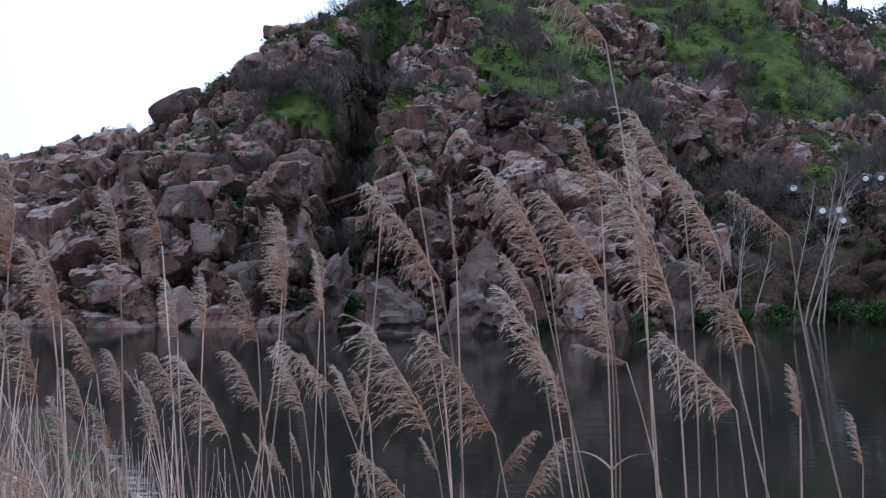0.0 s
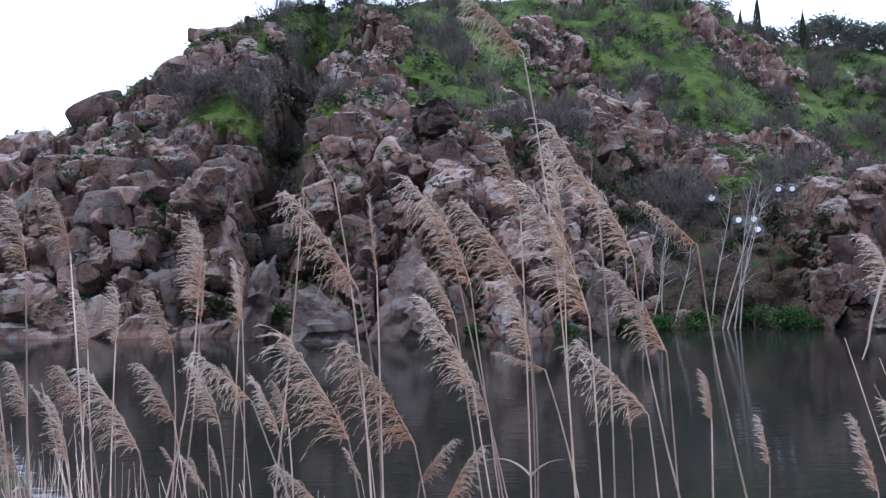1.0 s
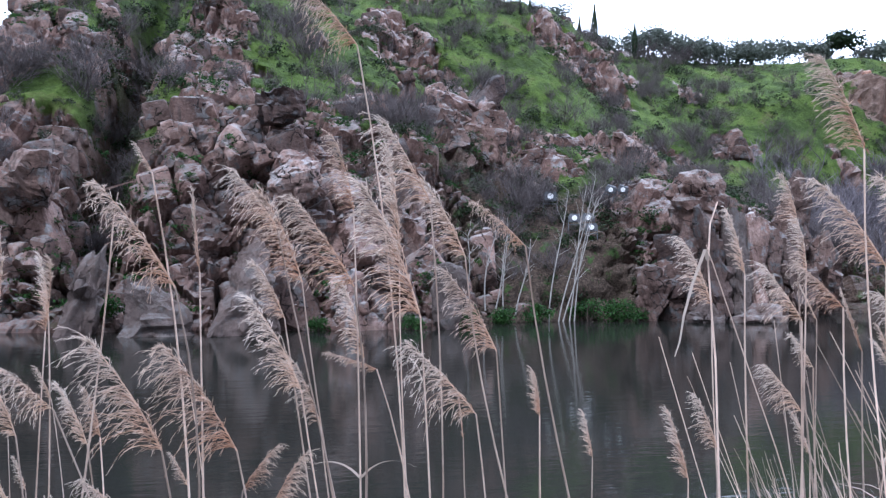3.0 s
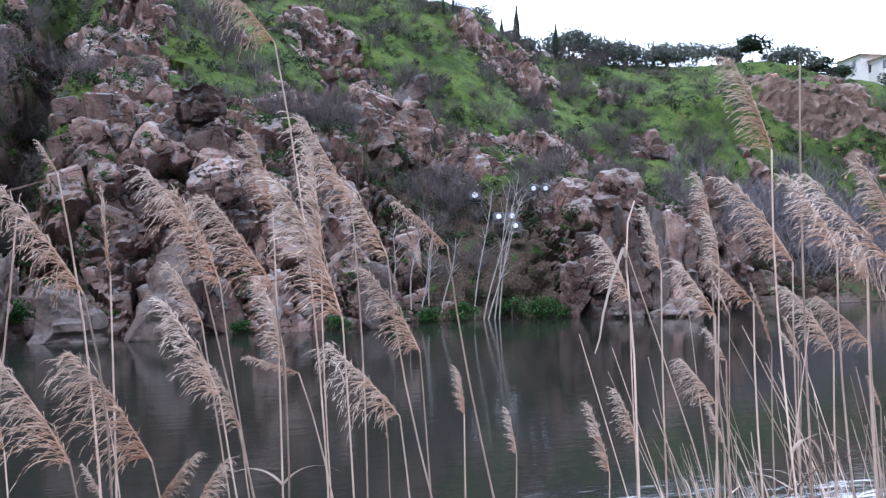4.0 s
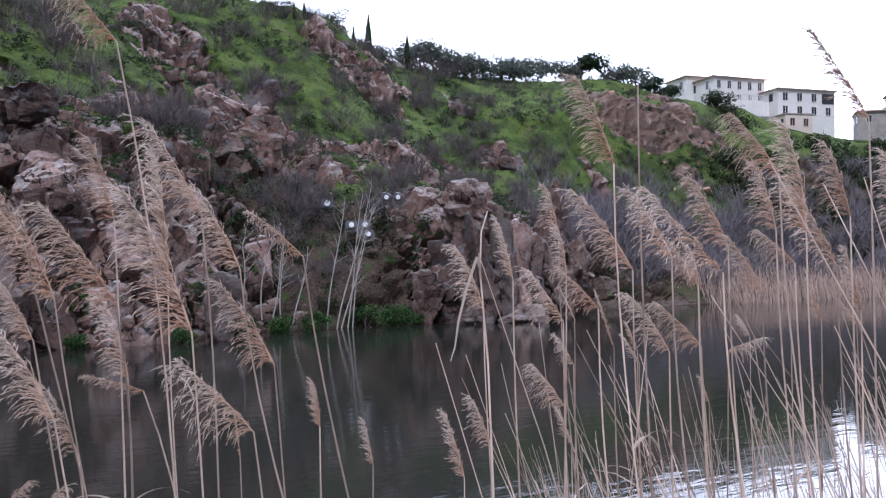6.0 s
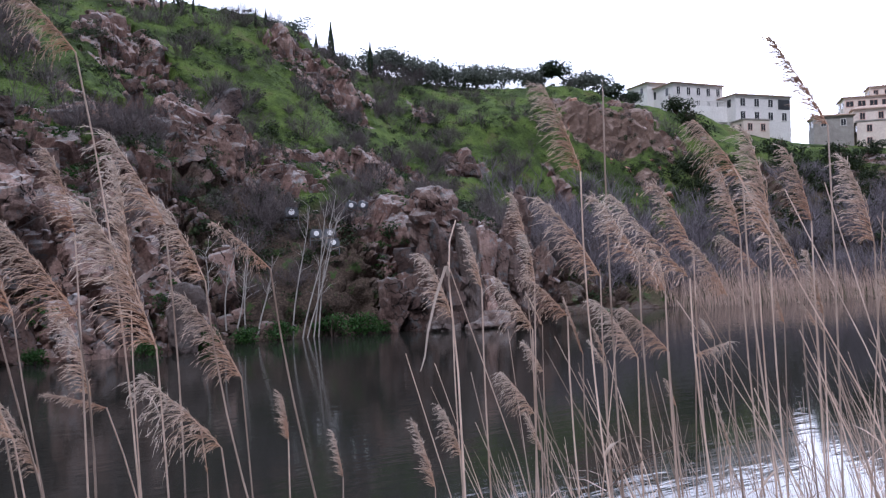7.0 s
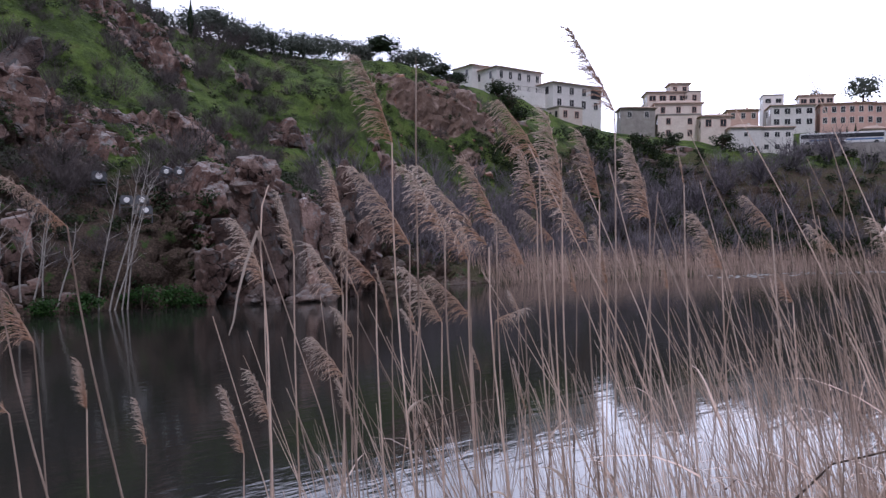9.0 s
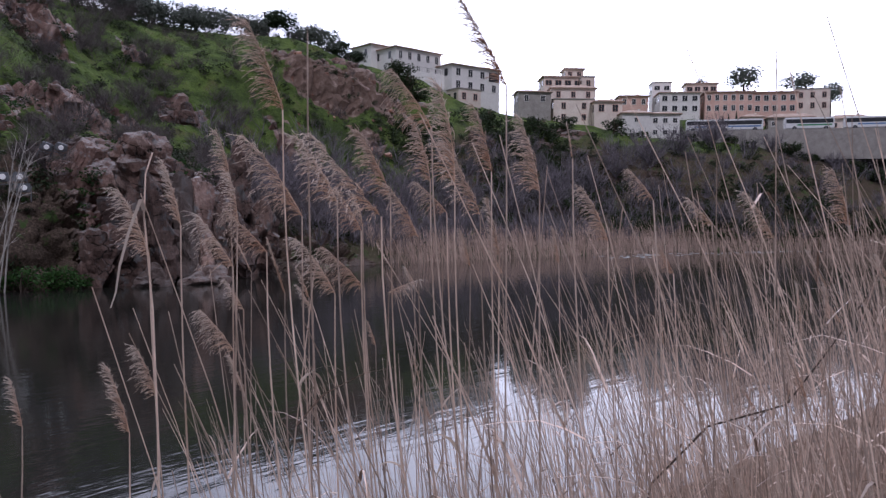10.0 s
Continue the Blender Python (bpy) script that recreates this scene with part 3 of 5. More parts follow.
def cliff_weight(x, d):
    gap = smooth(20, 23, x) * smooth(33, 30, x) * smooth(18, 12, d)
    columns = smooth(30, 31, x) * smooth(48, 46, x) * smooth(9, 6, d)
    return rockiness(x, d) * smooth(-30, -24, x) * smooth(54, 48, x) * (1 - 0.95 * columns) * (1 - 0.6 * gap) * (1 - 0.7 * np.exp(-((x - GULLY_X - 0.05 * d) / 1.4) ** 2))


def slope_weight(x, d):
    return rockiness(x, d) * smooth(10, 16, d) * (1 - ochre(x, d))


large = block_poses(300, 1.5, 2.9, -24, 50, 0.3, 20, cliff_weight, 0.48)
BLOCK_MESHES = [fast_mesh("rock", v, f, ROCK) for v, f in BLOCKS]
for k, m, p in large:
    child("rock", BLOCK_MESHES[k], ground, m=Matrix.Translation(p) @ Matrix(m.tolist()).to_4x4())
rest = block_poses(380, 0.75, 1.6, -25, 52, 0.1, 30, cliff_weight, 0.38) + block_poses(700, 0.3, 0.8, -25, 52, 0.1, 30, cliff_weight, 0.3) \
    + block_poses(700, 0.5, 1.8, -12, 130, 12, 85, slope_weight, 0.3) + block_poses(500, 0.5, 1.6, -110, -24, 0, 60, rockiness)
bluff = block_poses(60, 0.5, 1.6, 84, 120, 30, 46, ochre, 0.42)
tagged(child("bluff_rock", fast_mesh("bluff_rock", *joined(BLOCKS, bluff), REDROCK), ground), "reddish broken rock of the bluff", kind="stuff")
tagged(child("rubble", fast_mesh("rubble", *joined(BLOCKS, rest), ROCK), ground), "brown granite blocks and rubble", kind="stuff")

# ---- shrubs, grass and trees of the far bank ----
def clump(seed, leaves, size, squash=0.75, lobes=6, leaf=0.16, fat=0.14):
    """Corners and quads of a leafy crown of several uneven lobes, about one unit across."""
    r = np.random.default_rng(seed)
    mid = [np.array([r.uniform(-0.32, 0.32), r.uniform(-0.32, 0.32), r.uniform(0.15, 0.62) * squash]) for _ in range(lobes)]
    rad = [r.uniform(fat, fat + 0.16) for _ in range(lobes)]
    co, fa = [], []
    for i in range(leaves):
        k = int(r.integers(lobes))
        d = r.normal(0, 1, 3)
        d = d / np.linalg.norm(d)
        p = mid[k] + d * rad[k] * r.uniform(0.55, 1.15) * np.array([1, 1, squash])
        n = d + r.normal(0, 0.6, 3)
        u = np.cross(n, r.normal(0, 1, 3))
        u = u / np.linalg.norm(u) * leaf * r.uniform(0.5, 1.1) * 0.5
        v = np.cross(n, u)
        v = v / np.linalg.norm(v) * leaf * r.uniform(0.35, 0.8) * 0.5
        at = len(co)
        co += [p - u, p + v, p + u, p - v]
        fa.append((at, at + 1, at + 2, at + 3))
    return np.array(co) * size, np.array(fa, np.int32)


def strip(co, fa, pts, w0, w1, flat):
    """A thin tapering ribbon along pts."""
    at = len(co)
    n = len(pts)
    for i, p in enumerate(pts):
        w = (w0 + (w1 - w0) * i / (n - 1)) / 2
        co.append(p + flat * w), co.append(p - flat * w)
    for i in range(n - 1):
        a = at + 2 * i
        fa.append((a, a + 1, a + 3, a + 2))


def twigs(seed, stems, height, spread, levels=3, rad=0.03, thin=0.55, flat=False):
    """Corners and quads of bare branching stems."""
    r = np.random.default_rng(seed)
    cos, fas, at = [], [], 0

    def grow(p, d, ln, w, level):
        nonlocal at
        pts = [p]
        for _ in range(4):
            d2 = d + r.normal(0, 0.13, 3) + np.array([0, 0, 0.06])
            d = d2 / np.linalg.norm(d2)
            pts.append(pts[-1] + d * ln / 4)
        if flat:
            co, fa = [], []
            across = np.cross(d, r.normal(0, 1, 3))
            strip(co, fa, [pts[0], pts[2], pts[4]], w * 2, w, across / np.linalg.norm(across))
            co, fa = np.array(co), np.array(fa, np.int32)
        else:
            co, fa = tube(pts, w, w * 0.55, 3 if level else 5)
        cos.append(co), fas.append(fa + at)
        at += len(co)
        if level >= levels:
            return
        for _ in range(7):
            k = int(r.integers(1, 5))
            e = d + r.normal(0, 0.55, 3) + np.array([0, 0, 0.25])
            grow(pts[k], e / np.linalg.norm(e), ln * r.uniform(0.4, 0.7), w * thin, level + 1)

    for _ in range(stems):
        a = r.uniform(0, 6.28)
        d = np.array([math.cos(a) * spread, math.sin(a) * spread, 1.0])
        grow(np.array([r.normal(0, 0.12), r.normal(0, 0.12), 0.0]), d / np.linalg.norm(d), height * r.uniform(0.45, 0.75), rad, 0)
    return np.concatenate(cos), np.concatenate(fas)


def tube(pts, r0, r1, sides=5):
    """Corners and quads of a tapering stalk."""
    co, fa = [], []
    n = len(pts)
    for i, p in enumerate(pts):
        d = pts[min(i + 1, n - 1)] - pts[max(i - 1, 0)]
        d = d / (np.linalg.norm(d) + 1e-9)
        u = np.cross(d, np.array([0.3, 1.0, 0.1]))
        u = u / (np.linalg.norm(u) + 1e-9)
        v = np.cross(d, u)
        rad = r0 + (r1 - r0) * i / (n - 1)
        for s in range(sides):
            a = 2 * math.pi * s / sides
            co.append(p + (u * math.cos(a) + v * math.sin(a)) * rad)
    for i in range(n - 1):
        for s in range(sides):
            a, b = i * sides + s, i * sides + (s + 1) % sides
            fa.append((a, b, b + sides, a + sides))
    return np.array(co), np.array(fa, np.int32)


LEAFY = [clump(s, 115, 1.0, 0.8, 8, 0.145) for s in range(10)]
BARE = [twigs(40 + s, 12, 1.0, 0.65, 1, 0.012, 0.6, True) for s in range(8)]
GREENS = [clump(60 + s, 42, 1.0, 0.45, 6, 0.17) for s in range(6)]


def strew(name, kinds, count, lo, hi, box_, weight, material, label, category, seed, tall=1.0, sink=0.06):
    r = np.random.default_rng(seed)
    p, _, _ = bank_sample(r, count, *box_, weight)
    poses = []
    for q in p:
        s = lo * (hi / lo) ** (r.random() ** 1.6)
        m = euler3(r.normal(0, 0.1), r.normal(0, 0.1), r.uniform(0, 6.28)) @ np.diag([s, s, s * tall * r.uniform(0.75, 1.2)])
        poses.append((int(r.integers(len(kinds))), m, q - np.array([0, 0, s * sink])))
    return tagged(new(name, fast_mesh(name, *joined(kinds, poses), material)), label, category, kind="stuff")


def scrub_weight(x, d):
    n = fbm(x * 0.16, d * 0.16, x * 0 + 9, 3, 71)
    gully = np.exp(-((x - GULLY_X - 0.05 * d) / 2.6) ** 2) * smooth(60, 40, d)
    hollow = smooth(20, 23, x) * smooth(34, 30, x) * smooth(16, 10, d)
    return np.clip(smooth(0.40, 0.5, n) * (1 - 0.25 * rockiness(x, d)) * 1.2 + 0.14 + gully * 5 + hollow * 3.0 + brush(x, d) * 0.6, 0, 4)


def twig_weight(x, d):
    n = fbm(x * 0.12, d * 0.12, x * 0 + 19, 3, 81)
    return smooth(0.42, 0.52, n) * (1 - 0.6 * rockiness(x, d)) + smooth(60, 66, x) * smooth(26, 16, d) * 1.5 + smooth(20, 23, x) * smooth(36, 31, x) * smooth(14, 8, d)


def grass_weight(x, d):
    return np.clip(1 - rockiness(x, d) * 1.3 - brush(x, d), 0, 1)


def crack_weight(x, d):
    n = fbm(x * 0.3, d * 0.3, x * 0 + 29, 3, 91)
    return rockiness(x, d) * smooth(0.43, 0.52, n)


strew("scrub", LEAFY, 2000, 0.6, 2.6, (-45, 125, 1, 78), scrub_weight, SCRUB, "dark evergreen scrub on the slope", "scrub", 1)
strew("grey_scrub", LEAFY, 2400, 0.5, 2.0, (-30, 125, 4, 75), scrub_weight, SCRUB2, "grey-green low bushes between the rocks", "scrub", 2)
strew("bare_scrub", BARE, 520, 1.2, 3.4, (-25, 130, 3, 75), twig_weight, TWIG, "leafless grey-brown bushes on the slope", "scrub", 3)
strew("grass", GREENS, 9000, 0.35, 1.1, (-45, 130, 2, 85), grass_weight, GRASS, "fresh green grass tufts", "grass", 4, 0.7)
strew("rock_plants", GREENS, 3600, 0.35, 1.6, (-25, 52, 0.5, 45), crack_weight, IVY, "green plants growing in cracks of the cliff", "plants", 5)
strew("town_thicket", LEAFY, 1300, 1.6, 4.6, (112, 235, 3, 46), lambda x, d: np.clip(0.25 + 2 * (fbm(x * 0.06, d * 0.06, x * 0 + 5, 3, 15) - 0.4), 0.05, 1) * smooth(46, 34, d), SCRUB, "dark overgrown thicket below the town", "scrub", 6)
strew("town_bare_thicket", BARE, 560, 2.5, 6.5, (62, 225, 3, 34), lambda x, d: 0.4 + 0 * x, PALETWIG, "leafless grey-purple thicket below the town", "scrub", 7)


def on_bank(x, y):
    return Vector((x, y, far_ground(x, y)))


# single bushes: bare grey ones in the hollow behind the spur and below the town, green ones at the waterline
def bush(x, y, size, seed, bare, label, group):
    ob = thing("bush", on_bank(x, y) - Vector((0, 0, 0.1)), label, "bush", group)
    if bare:
        co, fa = twigs(seed, 20, size, 0.9, 2, 0.010 * size, 0.62, True)
        child("framework", fast_mesh("framework", co, fa, PALETWIG), ob)
    else:
        co, fa = twigs(seed, 4, size * 0.6, 0.6, 1, 0.02 * size)
        child("framework", fast_mesh("framework", co, fa, BARK), ob)
        co, fa = clump(seed, 900, size, 0.75, 12, 0.09)
        child("crown", fast_mesh("crown", co, fa, IVY if bare is None else SCRUB), ob)
    return ob


THORNS = [fast_mesh("framework", *twigs(800 + k, 17, 1.0, 0.95, 2, 0.0085, 0.62, True), TWIG) for k in range(6)]


def thorn_weight(x, d):
    n = fbm(x * 0.2, d * 0.2, x * 0 + 49, 3, 82)
    ledge = smooth(-15.5, -13.5, x) * smooth(-6, -9.0, x) * smooth(8, 10, d) * smooth(16, 12.6, d)
    return smooth(0.44, 0.52, n) * (1 - 0.75 * rockiness(x, d)) + 2.5 * ledge + 0.7 * brush(x, d)


thorn_rng = np.random.default_rng(23)
for q, _, _ in zip(*bank_sample(thorn_rng, 260, -16, 80, 2, 66, thorn_weight)):
    ob = thing("bush", q - np.array([0, 0, 0.15]), "rounded leafless grey thorn bush on the slope", "bush", "thorn bushes")
    s = thorn_rng.uniform(1.5, 3.9)
    ob.rotation_euler[2] = thorn_rng.uniform(0, 6.28)
    child("framework", THORNS[int(thorn_rng.integers(6))], ob, m=Matrix.Diagonal((s, s, s * 0.95, 1)))

BARE_SPOTS = [(74, 76, 7), (80, 80, 8), (86, 78, 7.5), (92, 82, 8), (98, 78, 7), (104, 80, 7), (68, 74, 6), (62, 70, 5), (112, 76, 7),
              (122, 72, 7), (131, 70, 7.5), (140, 72, 8), (149, 70, 8), (158, 68, 7.5), (168, 64, 8), (178, 62, 7.5), (190, 58, 8), (56, 64, 4.5)]
for i, (x, y, s) in enumerate(BARE_SPOTS):
    bush(x, y, s, 300 + i, True, "large leafless grey-purple bush on the river bank", "bare bushes")
bush(-11.6, 77.0, 1.6, 339, False, "small dark bush on the skyline of the crag", "green bushes")
GREEN_SPOTS = [(22.2, 52.6, 2.6), (26.6, 53.0, 3.0), (29.2, 53.0, 2.8), (19.6, 52.4, 2.2), (12.2, 49.0, 1.8), (6.4, 48.8, 1.6), (-6.2, 50.2, 2.4), (16.4, 51.2, 2.4),
               (31.2, 53.2, 2.0), (118, 92, 6), (128, 98, 6), (146, 92, 7), (156, 86, 6.5), (165, 84, 6), (175, 76, 6), (186, 74, 6.5), (198, 70, 6), (212, 62, 6), (133, 104, 6), (137, 110, 7)]
for i, (x, y, s) in enumerate(GREEN_SPOTS):
    bush(x, y, s, 340 + i, None if i < 9 else False, "dense green bush at the foot of the cliff" if i < 9 else "dark evergreen bush below the town", "green bushes")


def pale_sapling(x, y, height, lean, seed):
    ob = thing("sapling", on_bank(x, y) - Vector((0, 0, 0.1)), "thin leafless sapling with a pale bent trunk at the waterline", "tree", "pale saplings")
    r = np.random.default_rng(seed)
    s = np.linspace(0, 1, 9)
    pts = [np.array([lean * height * t ** 1.3 + 0.25 * math.sin(4 * t + seed), -0.4 * t, height * t]) for t in s]
    child("trunk", fast_mesh("trunk", *tube(pts, 0.06, 0.02, 6), PALEBARK, True), ob)
    cos, fas, at = [], [], 0
    for k in range(16):
        i = int(r.integers(3, 9))
        d = np.array([r.normal(0, 0.5), r.normal(0, 0.4), 0.9])
        q = [pts[i]]
        for _ in range(4):
            d = d / np.linalg.norm(d) + r.normal(0, 0.2, 3)
            q.append(q[-1] + d * 0.3)
        co, fa = tube(q, 0.02, 0.006, 3)
        cos.append(co), fas.append(fa + at)
        at += len(co)
    tagged(child("twigwork", fast_mesh("twigwork", np.concatenate(cos), np.concatenate(fas), PALEBARK), ob), kind="stuff")
    return ob


for i, (x, y, h, ln) in enumerate([(23.6, 52.9, 9.6, 0.08), (24.4, 53.0, 10.6, 0.22), (24.6, 53.1, 8.4, 0.29), (24.9, 53.1, 10.0, 0.15), (25.3, 53.2, 8.5, 0.2),
                                   (18.5, 53.0, 6.0, 0.12), (20.2, 53.2, 6.5, -0.06), (21.2, 53.3, 5.5, 0.1), (16.8, 52.6, 5.0, 0.05), (19.3, 53.4, 5.6, 0.2)]):
    pale_sapling(x, y, h, ln, 400 + i)


def trunk_and_crown(name, at, trunk, crown_co, crown_fa, leaf, label, category, group):
    ob = thing(name, at, label, category, group)
    child("trunk", fast_mesh("trunk", *trunk, BARK, True), ob)
    child("crown", fast_mesh("crown", crown_co, crown_fa, leaf), ob)
    return ob


def cypress(x, y, height, seed):
    r = np.random.default_rng(seed)
    co, fa = [], []
    for _ in range(750):
        t = r.random() ** 0.8
        w = 0.11 * height * (math.sin(math.pi * min(1, t * 0.9 + 0.12)) ** 0.8) * (1 - 0.6 * t) * r.uniform(0.7, 1.1)
        a = r.uniform(0, 6.28)
        p = np.array([w * math.cos(a), w * math.sin(a), height * (0.06 + 0.94 * t)])
        u = np.array([r.normal(0, 0.07), r.normal(0, 0.07), 0.3]) * height / 8
        v = np.array([-math.sin(a), math.cos(a), 0]) * 0.1 * height / 8
        k = len(co)
        co += [p - u, p + v, p + u, p - v]
        fa.append((k, k + 1, k + 2, k + 3))
    return trunk_and_crown("cypress", on_bank(x, y), tube([np.array([0, 0, height * t]) for t in (0, 0.3, 0.7)], 0.16, 0.05), co, fa, PINE,
                           "slender dark cypress on the hill's skyline", "tree", "cypresses")


def round_tree(name, x, y, height, wide, seed, leaf, label, group, stem=0.35):
    r = np.random.default_rng(seed)
    top = height * stem
    t = tube([np.array([0.1 * math.sin(k) * height / 6, 0, top * 1.3 * k / 4]) for k in range(5)], 0.05 * height * 0.6, 0.02 * height, 6)
    co, fa = clump(seed, 1300 if leaf is HAZY_OLIVE else 2400, 1.0, 0.95, 9, 0.11, 0.24)
    lo = co[:, 2].min()
    co = np.array(co) * np.array([wide, wide, height * (1 - stem) / (co[:, 2].max() - lo)])
    co[:, 2] += top - co[:, 2].min()
    return trunk_and_crown(name, on_bank(x, y) - Vector((0, 0, 0.15)), t, co, fa, leaf, label, "tree", group)


def skyline(az, far):
    return far * math.sin(radians(az)), far * math.cos(radians(az))


for i, (az, far, h) in enumerate([(-3.6, 92, 5.0), (-1.9, 92, 5.0), (25.7, 138, 5), (26.75, 138, 8.5), (27.8, 140, 4.6), (29.55, 142, 6.5),
                                  (36.35, 158, 5.5), (37.2, 158, 5.0), (17.3, 112, 2.6), (15.2, 112, 2.4), (21.5, 116, 3.0), (22.2, 118, 3.0)]):
    cypress(*skyline(az, far), h, 500 + i)
for i, (az, far, h, w) in enumerate([(29.5, 148, 4.5, 5), (30.6, 148, 5, 5.5), (31.7, 150, 4.6, 5), (32.6, 150, 4.2, 5), (33.6, 152, 4.6, 5), (34.4, 154, 4.2, 4.5), (35.2, 156, 4, 4.5),
                                     (36.4, 158, 4.4, 4.6), (37.4, 158, 4.2, 5), (38.3, 160, 4.6, 4), (39.2, 162, 4.2, 4), (40.6, 164, 4, 5), (41.4, 165, 4, 4.5), (44.0, 166, 3.6, 4),
                                     (45.0, 166, 4.2, 4.5), (46.0, 166, 3.8, 5), (27.6, 142, 3.5, 4), (26.2, 140, 3.2, 4), (24.0, 132, 3.2, 4.4)]):
    round_tree("olive_tree", *skyline(az, far), h * 1.3, w * 1.15, 540 + i, HAZY_OLIVE, "round grey-green olive tree on the hilltop meadow", "olive trees", 0.03)
for i, (az, far, h, w) in enumerate([(42.8, 166, 6.8, 6.4), (41.2, 168, 4.6, 4.6), (46.9, 172, 4.6, 6), (48.0, 178, 4.5, 5.5), (49.6, 210, 9, 7)]):
    round_tree("pine_tree", *skyline(az, far), h, w, 570 + i, PINE, "dark broad pine on the hilltop", "pines", 0.2)

# reed bed along the far shore
def far_reed_spot(r, heights):
    x = r.uniform(71, 215)
    d = r.uniform(-3.5, 5) if r.random() < 0.8 else r.uniform(-6, 9)
    y = float(shore_y(x)) + d
    z = max(-0.3, float(plain_height(x, max(d, 0.0)))) if d > 0 else -0.3
    return x, y, z, r.uniform(*heights)

# ---- boulders that stand out of the cliff ----
def boulder_mesh(seed, size, taper=0.0, rounding=0.35):
    """A worn boulder: a subdivided block, tapered, cut by flat joints and roughened."""
    r = np.random.default_rng(seed)
    bm = bmesh.new()
    bmesh.ops.create_cube(bm, size=1)
    bmesh.ops.subdivide_edges(bm, edges=bm.edges[:], cuts=11, use_grid_fill=True)
    cuts = [(Vector(r.normal(0, 1, 3)).normalized(), r.uniform(0.33, 0.5)) for _ in range(12)]
    off = Vector(r.uniform(-50, 50, 3))
    for v in bm.verts:
        p = v.co.copy()
        p = p.lerp(p.normalized() * 0.62, rounding)
        for n, k in cuts:
            over = p.dot(n) - k
            if over > 0:
                p -= n * over * 0.9
        k = 1 - taper * (p.z + 0.5)
        p = Vector((p.x * k, p.y * k, p.z))
        q = Vector((p.x * size[0], p.y * size[1], p.z * size[2]))
        q += q.normalized() * (noise.noise(q * 0.8 + off) * 0.3 + noise.noise(q * 2.2 + off) * 0.16 + (noise.cell(Vector((q.x * 0.5, q.y * 0.5, q.z * 1.1)) + off) - 0.5) * 0.3 + (noise.cell(Vector((q.x * 1.1 + q.z * 0.3, q.y * 1.1, q.z * 0.6)) + off) - 0.5) * 0.2)
        v.co = q
    me = bpy.data.meshes.new("boulder")
    bm.to_mesh(me)
    bm.free()
    me.materials.append(ROCK)
    me.polygons.foreach_set("use_smooth", [False] * len(me.polygons))
    return me


def boulder(at, size, turn, seed, label, taper=0.0, rounding=0.35, material=None):
    ob = new("boulder", boulder_mesh(seed, size, taper, rounding))
    if material:
        ob.data.materials[0] = material
    ob.matrix_basis = pose(*at, *turn)
    return tagged(ob, label, "rock", "large boulders")


boulder((4.1, 55.6, 14.6), (3.8, 3.2, 2.8), (4, -6, 10), 1, "rounded pale granite boulder near the top of the cliff", 0.1, 0.45)
boulder((2.2, 48.0, 2.2), (5.2, 3.4, 7.6), (-6, 6, 5), 2, "tall tapering granite slab rising from the water", 0.66, 0.12, SLAB)
boulder((-3.0, 48.2, 0.9), (5.0, 3.2, 5.0), (-6, -8, -6), 3, "sloping granite slab at the waterline", 0.45, 0.2, SLAB)
boulder((-6.9, 48.3, 2.2), (3.6, 2.6, 7.4), (0, 16, 0), 4, "leaning granite slab beside the dark gully", 0.6, 0.15, SLAB)
boulder((14.6, 49.3, 1.8), (3.2, 2.6, 5.4), (-4, 5, 8), 5, "smooth grey boulder at the water's edge", 0.4, 0.35, SLAB)
boulder((5.3, 51.6, 9.6), (4.4, 3.0, 3.0), (0, -14, 12), 6, "blue-grey granite block with flat faces", 0.1, 0.15)
boulder((-11.2, 52.4, 8.8), (4.8, 3.4, 4.2), (6, 5, -8), 7, "broad reddish granite block in the cliff face", 0.1, 0.15)
for i, (x, y, wide, top, lean) in enumerate([(31.9, 53.4, 2.8, 4.6, 8), (34.3, 52.6, 2.6, 7.8, 3), (36.4, 52.1, 2.7, 8.6, -2), (38.5, 52.2, 2.5, 8.3, 1), (40.5, 52.6, 2.6, 8.0, -3), (42.6, 53.4, 3.0, 7.2, 4)]):
    boulder((x, y, top / 2 - 0.7), (wide, 3.2, top + 1.6), (-5, lean, 6 * math.sin(i * 2.1)), 8 + i * 3, "upright grey-brown granite column of the spur", 0.16, 0.1, SLAB if i == 3 else None)
boulder((39.4, 50.6, 0.5), (4.8, 2.6, 2.8), (0, 0, 6), 11, "pale smooth boulder standing in the water", 0.15, 0.3, SLAB)
boulder((35.0, 50.9, 0.2), (3.6, 2.2, 2.4), (0, 8, -6), 21, "pale water-stained boulder at the spur's foot", 0.3, 0.3, SLAB)
boulder((37.0, 54.6, 9.2), (6.8, 4.8, 5.0), (4, -4, 6), 12, "domed rust-brown rock capping the spur", 0.3, 0.3)
boulder((47.4, 56.4, 8.4), (4.0, 3.2, 8.6), (0, 6, 0), 13, "weathered rock pillar behind the spur", 0.35, 0.35)
boulder((45.2, 54.0, 3.2), (5.2, 4.0, 7.4), (0, -4, 8), 14, "dark rock shoulder sloping into the water", 0.45, 0.3)
boulder((49.8, 56.6, 3.4), (5.4, 4.0, 7.2), (0, 5, 12), 31, "dark brown rock face behind the spur", 0.3, 0.15)
boulder((23.6, 67.6, 15.0), (5.0, 3.6, 5.4), (0, 4, 8), 15, "grey granite crag standing out of the green slope", 0.2, 0.15)
boulder((19.8, 66.2, 15.4), (3.6, 3.2, 4.6), (0, -6, -8), 16, "pale granite crag standing out of the green slope", 0.3, 0.15)
